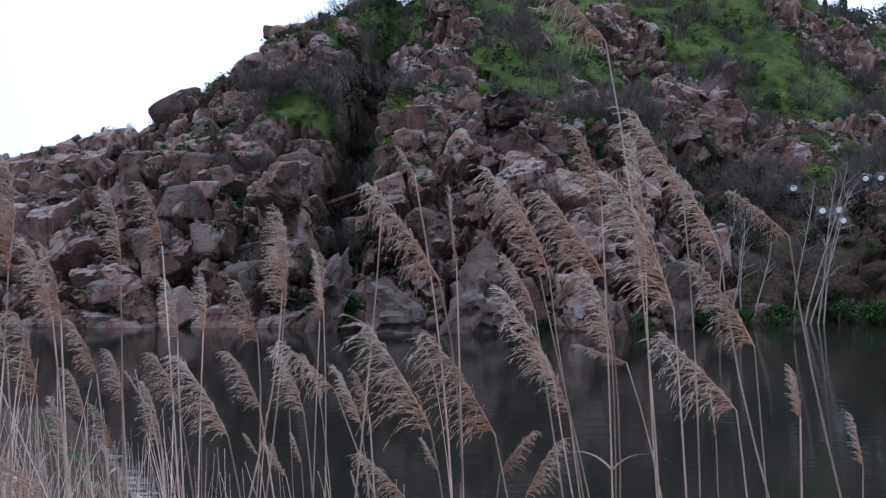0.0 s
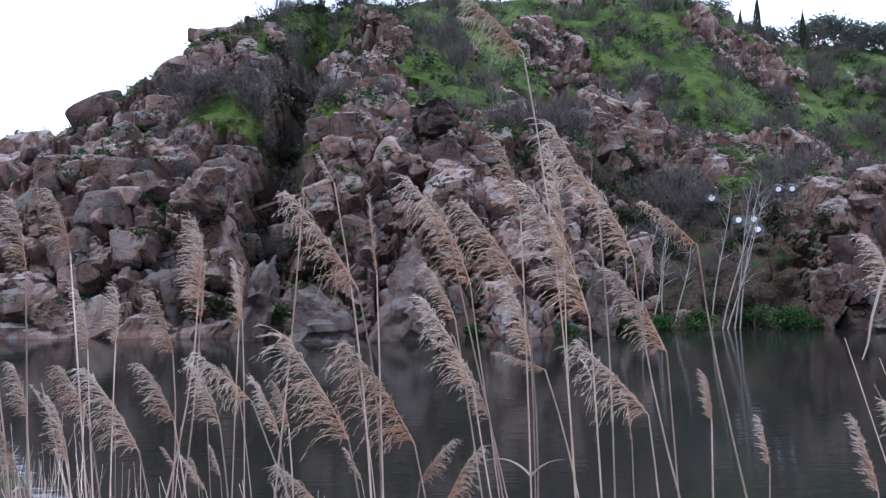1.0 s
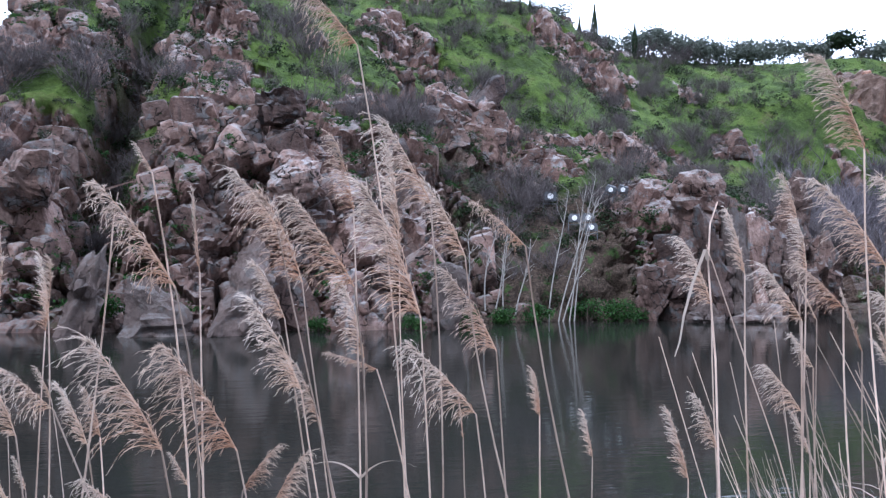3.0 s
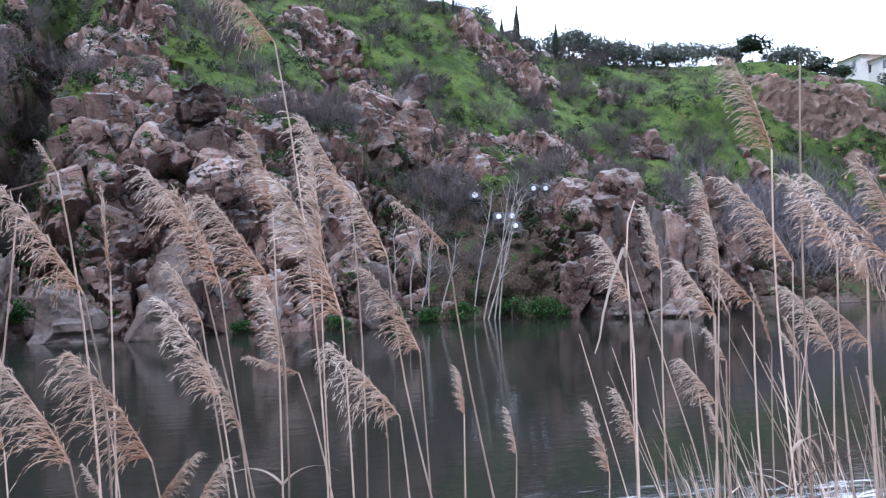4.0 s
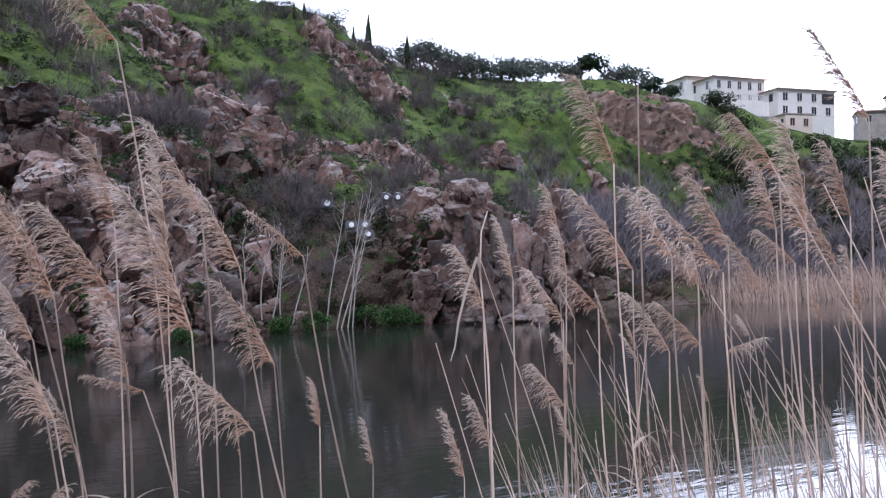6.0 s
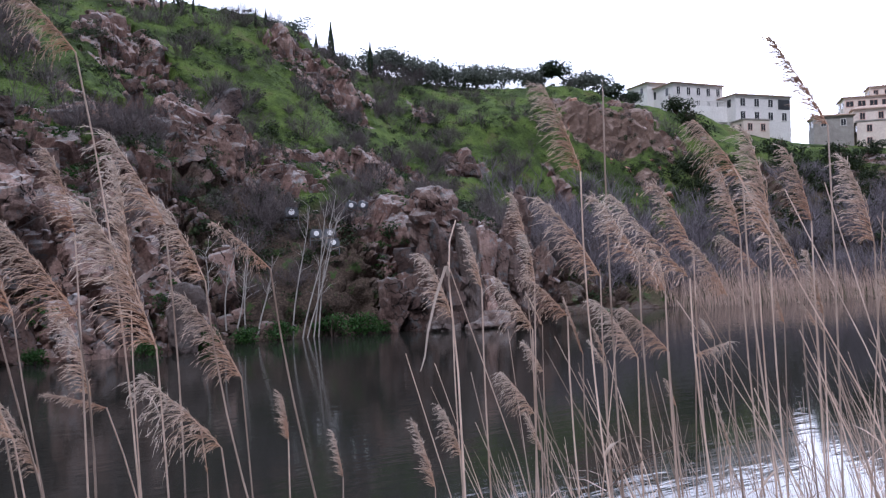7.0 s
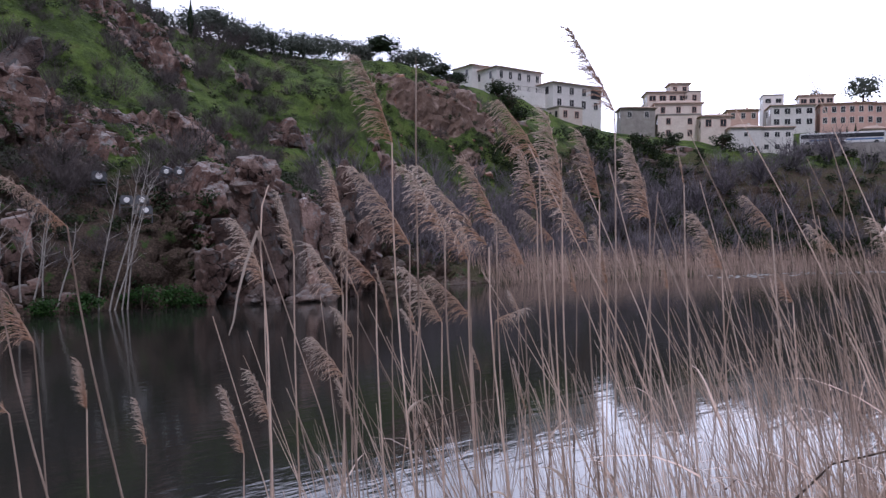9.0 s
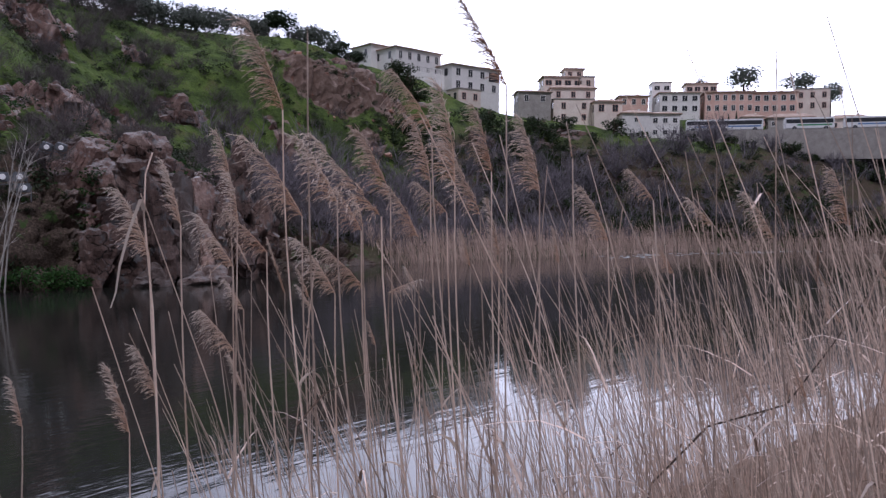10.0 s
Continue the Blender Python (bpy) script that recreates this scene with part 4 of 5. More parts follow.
boulder((-19.2, 60.0, 15.4), (1.2, 1.2, 2.2), (0, 8, 0), 17, "small upright stone on the skyline", 0.3, 0.3)


# ---- floodlights on the rocks ----
def floodlight(at, turn, size, label):
    ob = thing("floodlight", at, label, "floodlight", "floodlights on the cliff")
    ob.rotation_euler = [radians(a) for a in turn]
    part("housing", box(bmesh.new(), (size, size * 0.45, size * 0.8), (0, 0.1, 0), 0.05), METAL, ob)
    bm = bmesh.new()
    bmesh.ops.create_cone(bm, cap_ends=True, segments=24, radius1=size * 0.25, radius2=size * 0.23, depth=0.08, matrix=pose(0, -size * 0.2, 0, 90, 0, 0))
    part("glass", bm, LAMPGLASS, ob, "round white lamp glass")
    bm = bmesh.new()
    box(bm, (0.06, 0.06, size * 1.4), (-size * 0.56, 0.1, -size * 0.5), 0.01), box(bm, (0.06, 0.06, size * 1.4), (size * 0.56, 0.1, -size * 0.5), 0.01)
    box(bm, (size * 1.2, 0.06, 0.06), (0, 0.1, -size * 0.62), 0.01)
    part("bracket", bm, METAL, ob)
    return ob


floodlight((27.0, 61.1, 9.68), (0, 0, -24), 1.0, "square grey floodlight on a bracket among the rocks")
floodlight((27.6, 57.7, 7.77), (0, 0, -26), 0.85, "grey floodlight with a round white glass, one of three")
floodlight((28.6, 57.3, 7.82), (0, 0, -26), 0.85, "grey floodlight with a round white glass, one of three")
floodlight((28.4, 56.3, 7.01), (0, 0, -26), 0.8, "grey floodlight with a round white glass, one of three")
for x in (32.6, 33.5):
    floodlight((x * 0.955, 58.4 - (x - 32.6) * 0.5, 10.2), (14, 18, -28), 0.75, "tilted grey floodlight on top of a rock")


# ---- the town above the river ----
def house(x, y, top, wide, deep, turn, floors, bays, wall, label, roof=1.1, win=(1.0, 1.5), loggia=False):
    """A rendered house from the ground up to its eaves at the height top; x, y is the middle of its front, which faces -y before its turn."""
    x, y = x - math.sin(radians(turn)) * deep / 2, y + math.cos(radians(turn)) * deep / 2
    g = far_ground(x, y) - 4.0
    ob = thing("house", (x, y, g), label, "house", "houses above the river")
    ob.rotation_euler[2] = radians(turn)
    h = top - g
    part("wall", box(bmesh.new(), (wide, deep, h), (0, 0, h / 2)), wall, ob)
    bm = bmesh.new()
    if roof > 0:
        e = 0.5
        a = [bm.verts.new(p) for p in ((-wide / 2 - e, -deep / 2 - e, h), (wide / 2 + e, -deep / 2 - e, h), (wide / 2 + e, deep / 2 + e, h), (-wide / 2 - e, deep / 2 + e, h))]
        b = [bm.verts.new((p.co.x, p.co.y, h + 0.22)) for p in a]
        c = [bm.verts.new(p) for p in ((-wide / 2 + deep / 3, 0, h + 0.22 + roof), (wide / 2 - deep / 3, 0, h + 0.22 + roof))]
        bm.faces.new(a[::-1])
        for i in range(4):
            bm.faces.new((a[i], a[(i + 1) % 4], b[(i + 1) % 4], b[i]))
        bm.faces.new((b[0], b[1], c[1], c[0])), bm.faces.new((b[2], b[3], c[0], c[1]))
        bm.faces.new((b[1], b[2], c[1])), bm.faces.new((b[3], b[0], c[0]))
        roofed = part("roof", bm, ROOF, ob)
        part("chimney", box(bmesh.new(), (0.6, 0.6, 1.2), (wide * 0.22, 0.4, h + roof * 0.9), 0.03), wall, roofed)
    else:
        box(bm, (wide + 0.3, deep + 0.3, 0.3), (0, 0, h + 0.15), 0.03)
        part("roof", bm, STONEWALL, ob, "flat roof edge")
    pane = bmesh.new()
    box(pane, (win[0], 0.08, win[1]))
    pane_me = bpy.data.meshes.new("window")
    pane.to_mesh(pane_me)
    pane.free()
    pane_me.materials.append(DARKGLASS)
    frame_bm = bmesh.new()
    for sx in (-1, 1):
        box(frame_bm, (0.1, 0.1, win[1] + 0.2), (sx * (win[0] / 2 + 0.05), -0.02, 0))
        box(frame_bm, (win[0], 0.1, 0.1), (0, -0.02, sx * (win[1] / 2 + 0.05)))
    box(frame_bm, (0.06, 0.1, win[1]), (0, -0.03, 0))
    frame_me = bpy.data.meshes.new("frame")
    frame_bm.to_mesh(frame_me)
    frame_bm.free()
    frame_me.materials.append(BRICKWALL if wall is CREAMWALL else WHITEWALL)
    for f in range(floors):
        for k in range(bays):
            if loggia and f == 0 and k == bays - 1:
                # thin dark panel on the wall, its colour standing for the loggia's shade
                part("loggia", box(bmesh.new(), (wide / bays * 0.85, 0.12, 2.2), ((k + 0.5) / bays * wide - wide / 2, -deep / 2 - 0.03, h - 1.7), 0.02), DARKGLASS, ob, "flat dark panel painted as the loggia's shade")
                continue
            at = ((k + 0.5) / bays * wide - wide / 2, -deep / 2 - 0.02, h - 1.55 - 2.9 * f)
            w = child("window", pane_me, ob, m=Matrix.Translation(at))
            child("frame", frame_me, w)
    for k in range(max(2, int(deep // 4))):
        for sx in (-1, 1):
            child("window", pane_me, ob, m=Matrix.Translation((sx * (wide / 2 + 0.02), (k + 0.5) / max(2, int(deep // 4)) * deep - deep / 2, h - 1.55)) @ Matrix.Rotation(radians(90), 4, "Z"))
    return ob


house(148.7, 113.5, 44.8, 13.5, 9, -14, 2, 5, WHITEWALL, "long white two-storey house with a tiled roof", 0.9, (0.9, 1.7))
house(145.4, 121.6, 46.2, 7.0, 8, -14, 1, 1, WHITEWALL, "plain white side wing of a house", 0.7)
house(159.0, 104.1, 41.6, 14.5, 9, -18, 2, 4, WHITEWALL, "white villa with a dark corner loggia", 0.8, (1.2, 1.7), True)
house(153.1, 102.0, 35.4, 6.3, 5, -22, 1, 2, CREAMWALL, "low cream annexe below the villa", 0)
house(176.6, 98.0, 37.8, 8.3, 7, -50, 1, 2, STONEWALL, "brownish stone house with a shallow roof", 0.8)
house(192.4, 98.2, 44.0, 10.4, 8, -52, 2, 4, CREAMWALL, "upper cream house with a covered terrace", 0.8, (1.6, 1.3))
house(199.1, 98.2, 47.2, 5.0, 6, -52, 1, 2, CREAMWALL, "small cream rooftop house", 0.5)
house(193.5, 91.4, 43.5, 3.4, 5, -52, 1, 1, CREAMWALL, "narrow cream stair tower beside a terrace", 0)
house(186.4, 92.2, 39.6, 11.4, 6, -55, 1, 3, CREAMWALL, "cream stepped house with red window frames", 1.1)
house(183.8, 90.7, 36.3, 10.3, 3, -55, 2, 2, CREAMWALL, "lower cream storey under a stepped house", 0)
house(185.6, 82.1, 35.3, 6.9, 7, -55, 1, 2, CREAMWALL, "plain cream house with brown eaves", 0.9, (1.3, 1.7))
house(185.5, 74.7, 31.9, 6.8, 7, -55, 1, 1, WHITEWALL, "low cream house behind a white wall", 1.1, (0.8, 1.0))
house(190.8, 69.4, 32.0, 7.1, 7, -60, 2, 3, WHITEWALL, "small cream house above the bushes", 0.8, (1.0, 1.1))
house(217.7, 88.5, 41.5, 8.1, 8, -58, 1, 3, BRICKWALL, "pink brick terrace house", 0.8)
house(225.0, 77.7, 42.6, 11.2, 9, -60, 2, 4, WHITEWALL, "pink and white terrace house", 0.8, (1.4, 1.5))
house(230.8, 85.2, 47.0, 5.6, 6, -60, 1, 2, WHITEWALL, "white rooftop flat with wide windows", 0, (1.5, 1.2))
house(240.1, 76.4, 47.3, 9.1, 7, -64, 1, 4, CREAMWALL, "cream upper house with a wide roof", 0.6, (1.5, 1.2))
house(230.9, 65.5, 42.6, 13.3, 9, -64, 2, 6, BRICKWALL, "long pink brick terrace house", 0.8)
house(235.8, 54.4, 42.3, 11.4, 9, -68, 2, 5, BRICKWALL, "orange brick terrace house", 0.8, (1.2, 1.5))
house(240.7, 45.6, 43.1, 9.0, 9, -70, 2, 3, CREAMWALL, "yellowish cream terrace house", 0)
house(221.1, 46.9, 33.1, 11.0, 6, -68, 1, 4, STONEWALL, "low grey house with a red tiled roof", 1.2, (1.0, 1.1))
house(220.9, 56.4, 33.8, 5.2, 6, -66, 1, 2, CREAMWALL, "small house with a red tiled roof", 1.1, (1.0, 1.1))
house(226.0, 34.0, 32.5, 10, 6, -76, 1, 3, CREAMWALL, "low house with a red tiled roof", 1.2, (1.0, 1.1))

# terrace balustrade below the long white house
def railing(x, y, z, length, turn, label):
    ob = thing("terrace_railing", (x, y, z), label, "railing")
    ob.rotation_euler[2] = radians(turn)
    part("base_wall", box(bmesh.new(), (length, 0.4, 3.4), (0, 0, -1.9), 0.03), WHITEWALL, ob)
    part("top_rail", box(bmesh.new(), (length, 0.16, 0.12), (0, 0, 1.0), 0.02), WHITEWALL, ob)
    bm = bmesh.new()
    box(bm, (0.12, 0.12, 1.0))
    me = bpy.data.meshes.new("baluster")
    bm.to_mesh(me)
    bm.free()
    me.materials.append(WHITEWALL)
    for k in range(int(length / 0.5) + 1):
        child("baluster", me, ob, m=Matrix.Translation((-length / 2 + 0.06 + k * (length - 0.12) / int(length / 0.5), 0, 0.4)))


railing(149.0, 110.4, 39.6, 14, -14, "white balustrade along a terrace below the long house")


def coach(x, y, z, turn, length, stripe, label):
    ob = thing("coach", (x, y, z), label, "coach", "parked coaches")
    ob.rotation_euler[2] = radians(turn)
    part("body", box(bmesh.new(), (length, 2.5, 2.7), (0, 0, 1.75), 0.18), BUSWHITE, ob)
    for sy in (-1, 1):
        part("window_band", box(bmesh.new(), (length * 0.94, 0.06, 0.95), (0, sy * 1.25, 2.2), 0.02), DARKGLASS, ob, "dark tinted window band")
        part("stripe", box(bmesh.new(), (length * 0.7, 0.05, 0.35), (length * 0.1, sy * 1.25, 1.3), 0.01), stripe, ob)
    part("windscreen", box(bmesh.new(), (0.06, 2.1, 1.3), (length / 2, 0, 2.0), 0.02), DARKGLASS, ob)
    for sx in (-0.3, 0.33):
        for sy in (-1, 1):
            bm = bmesh.new()
            bmesh.ops.create_cone(bm, cap_ends=True, segments=20, radius1=0.5, radius2=0.5, depth=0.3, matrix=pose(length * sx, sy * 1.15, 0.5, 90, 0, 0))
            w = part("wheel", bm, RUBBER, ob, "black tyre")
            bm = bmesh.new()
            bmesh.ops.create_cone(bm, cap_ends=True, segments=16, radius1=0.28, radius2=0.25, depth=0.06, matrix=pose(length * sx, sy * 1.31, 0.5, 90, 0, 0))
            part("rim", bm, METAL, w)


# the road is carried on a retaining wall
def road_terrace():
    bm = bmesh.new()
    a, b = Vector((196, 66, 0)), Vector((214, 14, 0))
    d = (b - a).normalized()
    n = Vector((-d.y, d.x, 0))
    box(bm, ((b - a).length, 12, 7), (a + b) / 2 + n * 6 + Vector((0, 0, 24.4)), 0, Matrix.Rotation(math.atan2(d.y, d.x), 4, "Z"))
    wall = tagged(new("retaining_wall"), "grey stone retaining wall carrying the road", "wall", kind="structure")
    part("stonework", bm, STONEWALL, wall)
    bm = bmesh.new()
    box(bm, ((b - a).length, 0.4, 0.3), (a + b) / 2 + n * 0.2 + Vector((0, 0, 28.0)), 0.03, Matrix.Rotation(math.atan2(d.y, d.x), 4, "Z"))
    part("parapet", bm, STONEWALL, wall)


road_terrace()
for (along, ln, st, lab) in [(4, 8, BUSBLUE, "white coach with blue markings parked on the road"), (12.5, 11, BUSBLUE, "long white coach parked on the road"),
                            (28.3, 11, BUSGREEN, "white coach with green markings parked on the road"), (41.5, 11, BUSBLUE, "white coach parked at the end of the row")]:
    coach(196 + 0.327 * along + 0.945 * 2.1, 66 - 0.945 * along + 0.327 * 2.1, 27.9, -70.9, ln, st, lab)
for i in range(11):
    along = 1.0 + 4.6 * i
    x, y = 196 + 0.327 * along - 0.945 * (2.6 + 0.8 * math.sin(i * 2.3)), 66 - 0.945 * along - 0.327 * 2.6
    bush(x, y, 4.6 + 1.2 * math.sin(i * 1.7), 620 + i, i % 3 == 1, "leafless grey bush below the road wall" if i % 3 == 1 else "dark evergreen bush below the road wall", "bushes below the road")
# these far pines take the paled olive leaf colour, with haze painted in
for i, (x, y, h, w) in enumerate([(253.1, 67.6, 16.0, 9.0), (256.6, 52.7, 15.0, 9.5), (258.0, 44.0, 13.5, 7.0), (249.8, 79.1, 13.0, 5.0)]):
    round_tree("pine_tree", x, y, h, w, 590 + i, HAZY_OLIVE, "tall umbrella pine behind the houses", "pines", 0.5)
for i, (x, y, h) in enumerate([(205.9, 58.5, 5), (206.3, 56.7, 5.6)]):
    c = cypress(x, y, h, 600 + i)
    c.location.z = 27.9

# thin white line of broken water far downstream
def weir_foam():
    r = np.random.default_rng(12)
    bm = bmesh.new()
    for k in range(90):
        t = r.random()
        p = Vector((108 + 62 * t, 47 - 16 * t * t + r.normal(0, 1.6), 0.01))
        box(bm, (r.uniform(0.2, 0.9), r.uniform(0.08, 0.25), r.uniform(0.03, 0.08)), p, 0.01, Matrix.Rotation(r.normal(-0.3, 0.3), 4, "Z"))
    me = bpy.data.meshes.new("foam")
    bm.to_mesh(me)
    bm.free()
    me.materials.append(FOAM)
    tagged(new("foam", me), "thin line of white broken water downstream", "water", kind="stuff")


weir_foam()

# ---- reeds on the near bank ----
# foot x, y; foot of the plume x, y, z; reach of the plume sideways and up; kind (0 feather, 1 fan, 2 narrow, 3 bud)
REEDS_A = [
    (0.62, 2.06, 0.43, 2.10, 5.55, -0.14, 0.17, 1),
    (-0.07, 2.03, -0.01, 2.03, 4.92, -0.17, 0.26, 1),
    (0.01, 2.23, -0.08, 2.23, 5.21, -0.04, 0.08, 2),
    (0.11, 2.33, 0.04, 2.33, 4.95, -0.02, 0.23, 3),
    (-0.38, 2.29, -0.18, 2.32, 5.10, 0.01, 0.06, 3),
    (0.68, 2.17, 0.24, 2.22, 5.07, -0.11, 0.17, 1),
    (0.73, 2.56, 0.35, 2.61, 4.91, -0.11, 0.31, 0),
    (0.42, 2.10, 0.43, 2.10, 4.92, -0.15, 0.25, 1),
    (0.54, 2.28, 0.46, 2.30, 5.13, -0.04, 0.22, 0),
    (0.72, 2.03, 0.60, 2.06, 4.84, -0.12, 0.37, 0),
    (0.84, 2.62, 0.68, 2.66, 4.97, -0.02, 0.40, 2),
    (0.67, 2.04, 0.62, 2.05, 5.14, -0.11, 0.23, 1),
]
REEDS_B = [
    (1.18, 1.96, 0.74, 2.12, 5.00, -0.10, 0.23, 0),
    (1.20, 1.71, 0.82, 1.88, 5.03, -0.13, 0.12, 1),
    (1.00, 2.13, 0.86, 2.19, 4.73, -0.13, 0.25, 0),
    (0.83, 1.88, 0.71, 1.92, 4.61, -0.16, 0.19, 1),
    (0.54, 2.39, 0.28, 2.42, 4.81, -0.08, 0.18, 0),
    (0.66, 2.17, 0.31, 2.22, 4.63, -0.12, 0.27, 0),
    (0.06, 1.93, -0.03, 1.93, 4.56, -0.14, 0.27, 1),
    (0.44, 2.11, 0.14, 2.13, 4.50, -0.16, 0.29, 1),
    (0.31, 2.29, -0.30, 2.20, 4.61, -0.14, 0.15, 1),
    (-0.30, 2.30, -0.40, 2.28, 4.53, -0.06, 0.19, 0),
    (-0.31, 2.40, -0.25, 2.41, 4.47, -0.07, 0.18, 0),
    (-0.93, 2.25, -0.48, 2.37, 4.87, 0.02, 0.24, 0),
]
REEDS_C = [
    (-0.46, 2.78, -0.42, 2.79, 4.78, -0.02, 0.21, 2),
    (0.75, 2.46, 0.40, 2.51, 4.48, -0.07, 0.21, 0),
    (0.48, 2.50, 0.53, 2.49, 4.68, -0.05, 0.25, 0),
    (1.25, 2.67, 1.21, 2.69, 4.43, -0.02, 0.17, 2),
    (1.72, 2.53, 1.72, 2.53, 4.21, -0.06, 0.25, 2),
    (1.66, 2.08, 1.55, 2.16, 4.86, -0.07, 0.22, 0),
    (1.60, 1.88, 1.51, 1.95, 4.96, -0.04, 0.19, 2),
    (1.57, 2.15, 1.57, 2.15, 4.42, -0.05, 0.17, 0),
    (1.71, 2.04, 1.76, 2.00, 4.97, -0.01, 0.16, 0),
    (1.68, 1.53, 1.56, 1.64, 4.89, -0.10, 0.12, 1),
    (1.86, 1.77, 1.71, 1.91, 4.70, -0.05, 0.10, 0),
    (1.89, 1.75, 1.69, 1.93, 4.57, -0.09, 0.14, 1),
]
REEDS_D = [
    (0.16, 2.23, 0.16, 2.23, 4.37, 0.08, 0.13, 0),
    (0.77, 2.33, 0.55, 2.38, 4.66, -0.15, 0.06, 2),
    (-1.29, 2.14, -1.20, 2.19, 4.94, 0.03, 0.30, 0),
    (-0.93, 2.43, -0.98, 2.41, 4.96, -0.01, 0.21, 0),
    (-0.67, 2.31, -0.80, 2.26, 5.01, -0.03, 0.18, 0),
    (-0.80, 2.68, -0.89, 2.66, 4.70, -0.01, 0.20, 0),
    (-0.88, 2.76, -0.84, 2.78, 4.71, 0.02, 0.19, 0),
    (-0.81, 2.48, -0.59, 2.53, 4.70, -0.04, 0.20, 0),
    (-0.73, 2.50, -0.51, 2.55, 4.81, 0.03, 0.26, 0),
    (-0.50, 2.96, -0.46, 2.96, 4.73, 0.03, 0.24, 2),
    (-0.90, 2.01, -0.97, 1.97, 4.83, -0.05, 0.20, 0),
    (-1.01, 2.18, -1.04, 2.16, 4.80, -0.02, 0.21, 0),
]
REEDS_E = [
    (-0.44, 2.06, -0.55, 2.03, 4.52, -0.11, 0.22, 1),
    (-0.65, 2.31, -0.76, 2.28, 4.56, -0.06, 0.15, 1),
    (-0.95, 2.31, -1.00, 2.29, 4.64, -0.05, 0.16, 0),
    (-1.06, 2.38, -1.07, 2.37, 4.50, -0.03, 0.15, 0),
    (-0.87, 2.24, -0.90, 2.23, 4.57, -0.02, 0.15, 0),
    (-0.71, 2.19, -0.88, 2.13, 4.45, -0.04, 0.14, 0),
    (-0.81, 1.61, -0.81, 1.61, 4.49, -0.11, 0.15, 1),
    (-1.09, 1.91, -1.06, 1.93, 4.73, -0.03, 0.19, 0),
    (-1.06, 2.04, -1.05, 2.05, 4.62, -0.02, 0.22, 0),
    (-0.66, 2.21, -0.77, 2.17, 4.46, -0.03, 0.18, 0),
    (-0.35, 2.38, -0.54, 2.34, 4.53, -0.07, 0.18, 0),
    (-0.18, 2.59, -0.24, 2.59, 4.45, -0.03, 0.15, 0),
]
REEDS_F = [
    (0.23, 2.19, 0.23, 2.19, 4.32, 0.08, 0.17, 0),
    (-0.10, 2.10, -0.10, 2.10, 4.34, -0.11, 0.13, 1),
    (1.27, 2.61, 1.19, 2.64, 4.44, -0.01, 0.15, 2),
    (1.72, 1.40, 1.55, 1.57, 5.27, -0.07, 0.24, 0),
    (1.84, 1.06, 1.65, 1.31, 4.99, -0.17, 0.22, 1),
    (1.95, 1.06, 1.81, 1.27, 5.23, -0.10, 0.17, 1),
    (1.90, 1.65, 1.80, 1.75, 4.99, -0.15, 0.26, 0),
    (2.04, 1.47, 1.93, 1.61, 4.77, -0.12, 0.14, 1),
    (2.12, 1.35, 2.03, 1.48, 4.93, -0.08, 0.17, 0),
    (2.07, 1.23, 2.01, 1.33, 5.09, -0.02, 0.30, 0),
    (1.74, 1.52, 1.67, 1.60, 5.50, -0.00, 0.03, 3),
    (2.05, 1.61, 2.05, 1.61, 4.75, 0.10, 0.05, 1),
]
REEDS_G = [
    (2.10, 1.16, 2.08, 1.20, 5.38, -0.12, 0.26, 2),
    (1.87, 1.36, 1.72, 1.53, 5.03, -0.10, 0.20, 0),
    (2.28, 1.25, 2.23, 1.34, 5.14, -0.04, 0.22, 0),
    (2.26, 1.08, 2.22, 1.16, 5.07, -0.04, 0.24, 0),
    (2.37, 0.78, 2.35, 0.85, 5.05, -0.07, 0.10, 1),
    (2.51, 1.00, 2.44, 1.16, 5.19, -0.02, 0.12, 3),
    (2.30, 1.42, 2.24, 1.52, 5.01, -0.10, 0.11, 1),
    (2.03, 1.46, 1.92, 1.61, 4.96, -0.02, 0.11, 0),
    (2.01, 1.96, 1.83, 2.12, 5.11, -0.03, 0.17, 0),
    (1.89, 1.41, 1.80, 1.51, 4.95, -0.07, 0.13, 1),
    (1.67, 1.78, 1.61, 1.84, 4.84, -0.09, 0.16, 1),
    (1.89, 1.56, 1.82, 1.63, 4.76, -0.10, 0.18, 0),
]
REEDS_H = [
    (2.10, 1.29, 2.01, 1.42, 5.10, -0.04, 0.20, 0),
    (2.19, 1.50, 2.09, 1.64, 5.06, -0.09, 0.23, 0),
    (2.33, 1.28, 2.26, 1.40, 5.00, -0.10, 0.26, 0),
    (2.60, 0.61, 2.56, 0.74, 4.98, -0.07, 0.09, 1),
    (2.64, 0.43, 2.61, 0.57, 4.94, -0.07, 0.15, 0),
    (2.67, 0.22, 2.65, 0.37, 4.98, -0.03, 0.17, 0),
    (2.60, 0.96, 2.55, 1.08, 4.92, -0.07, 0.19, 0),
]
REEDS = REEDS_A + REEDS_B + REEDS_C + REEDS_D + REEDS_E + REEDS_F + REEDS_G + REEDS_H


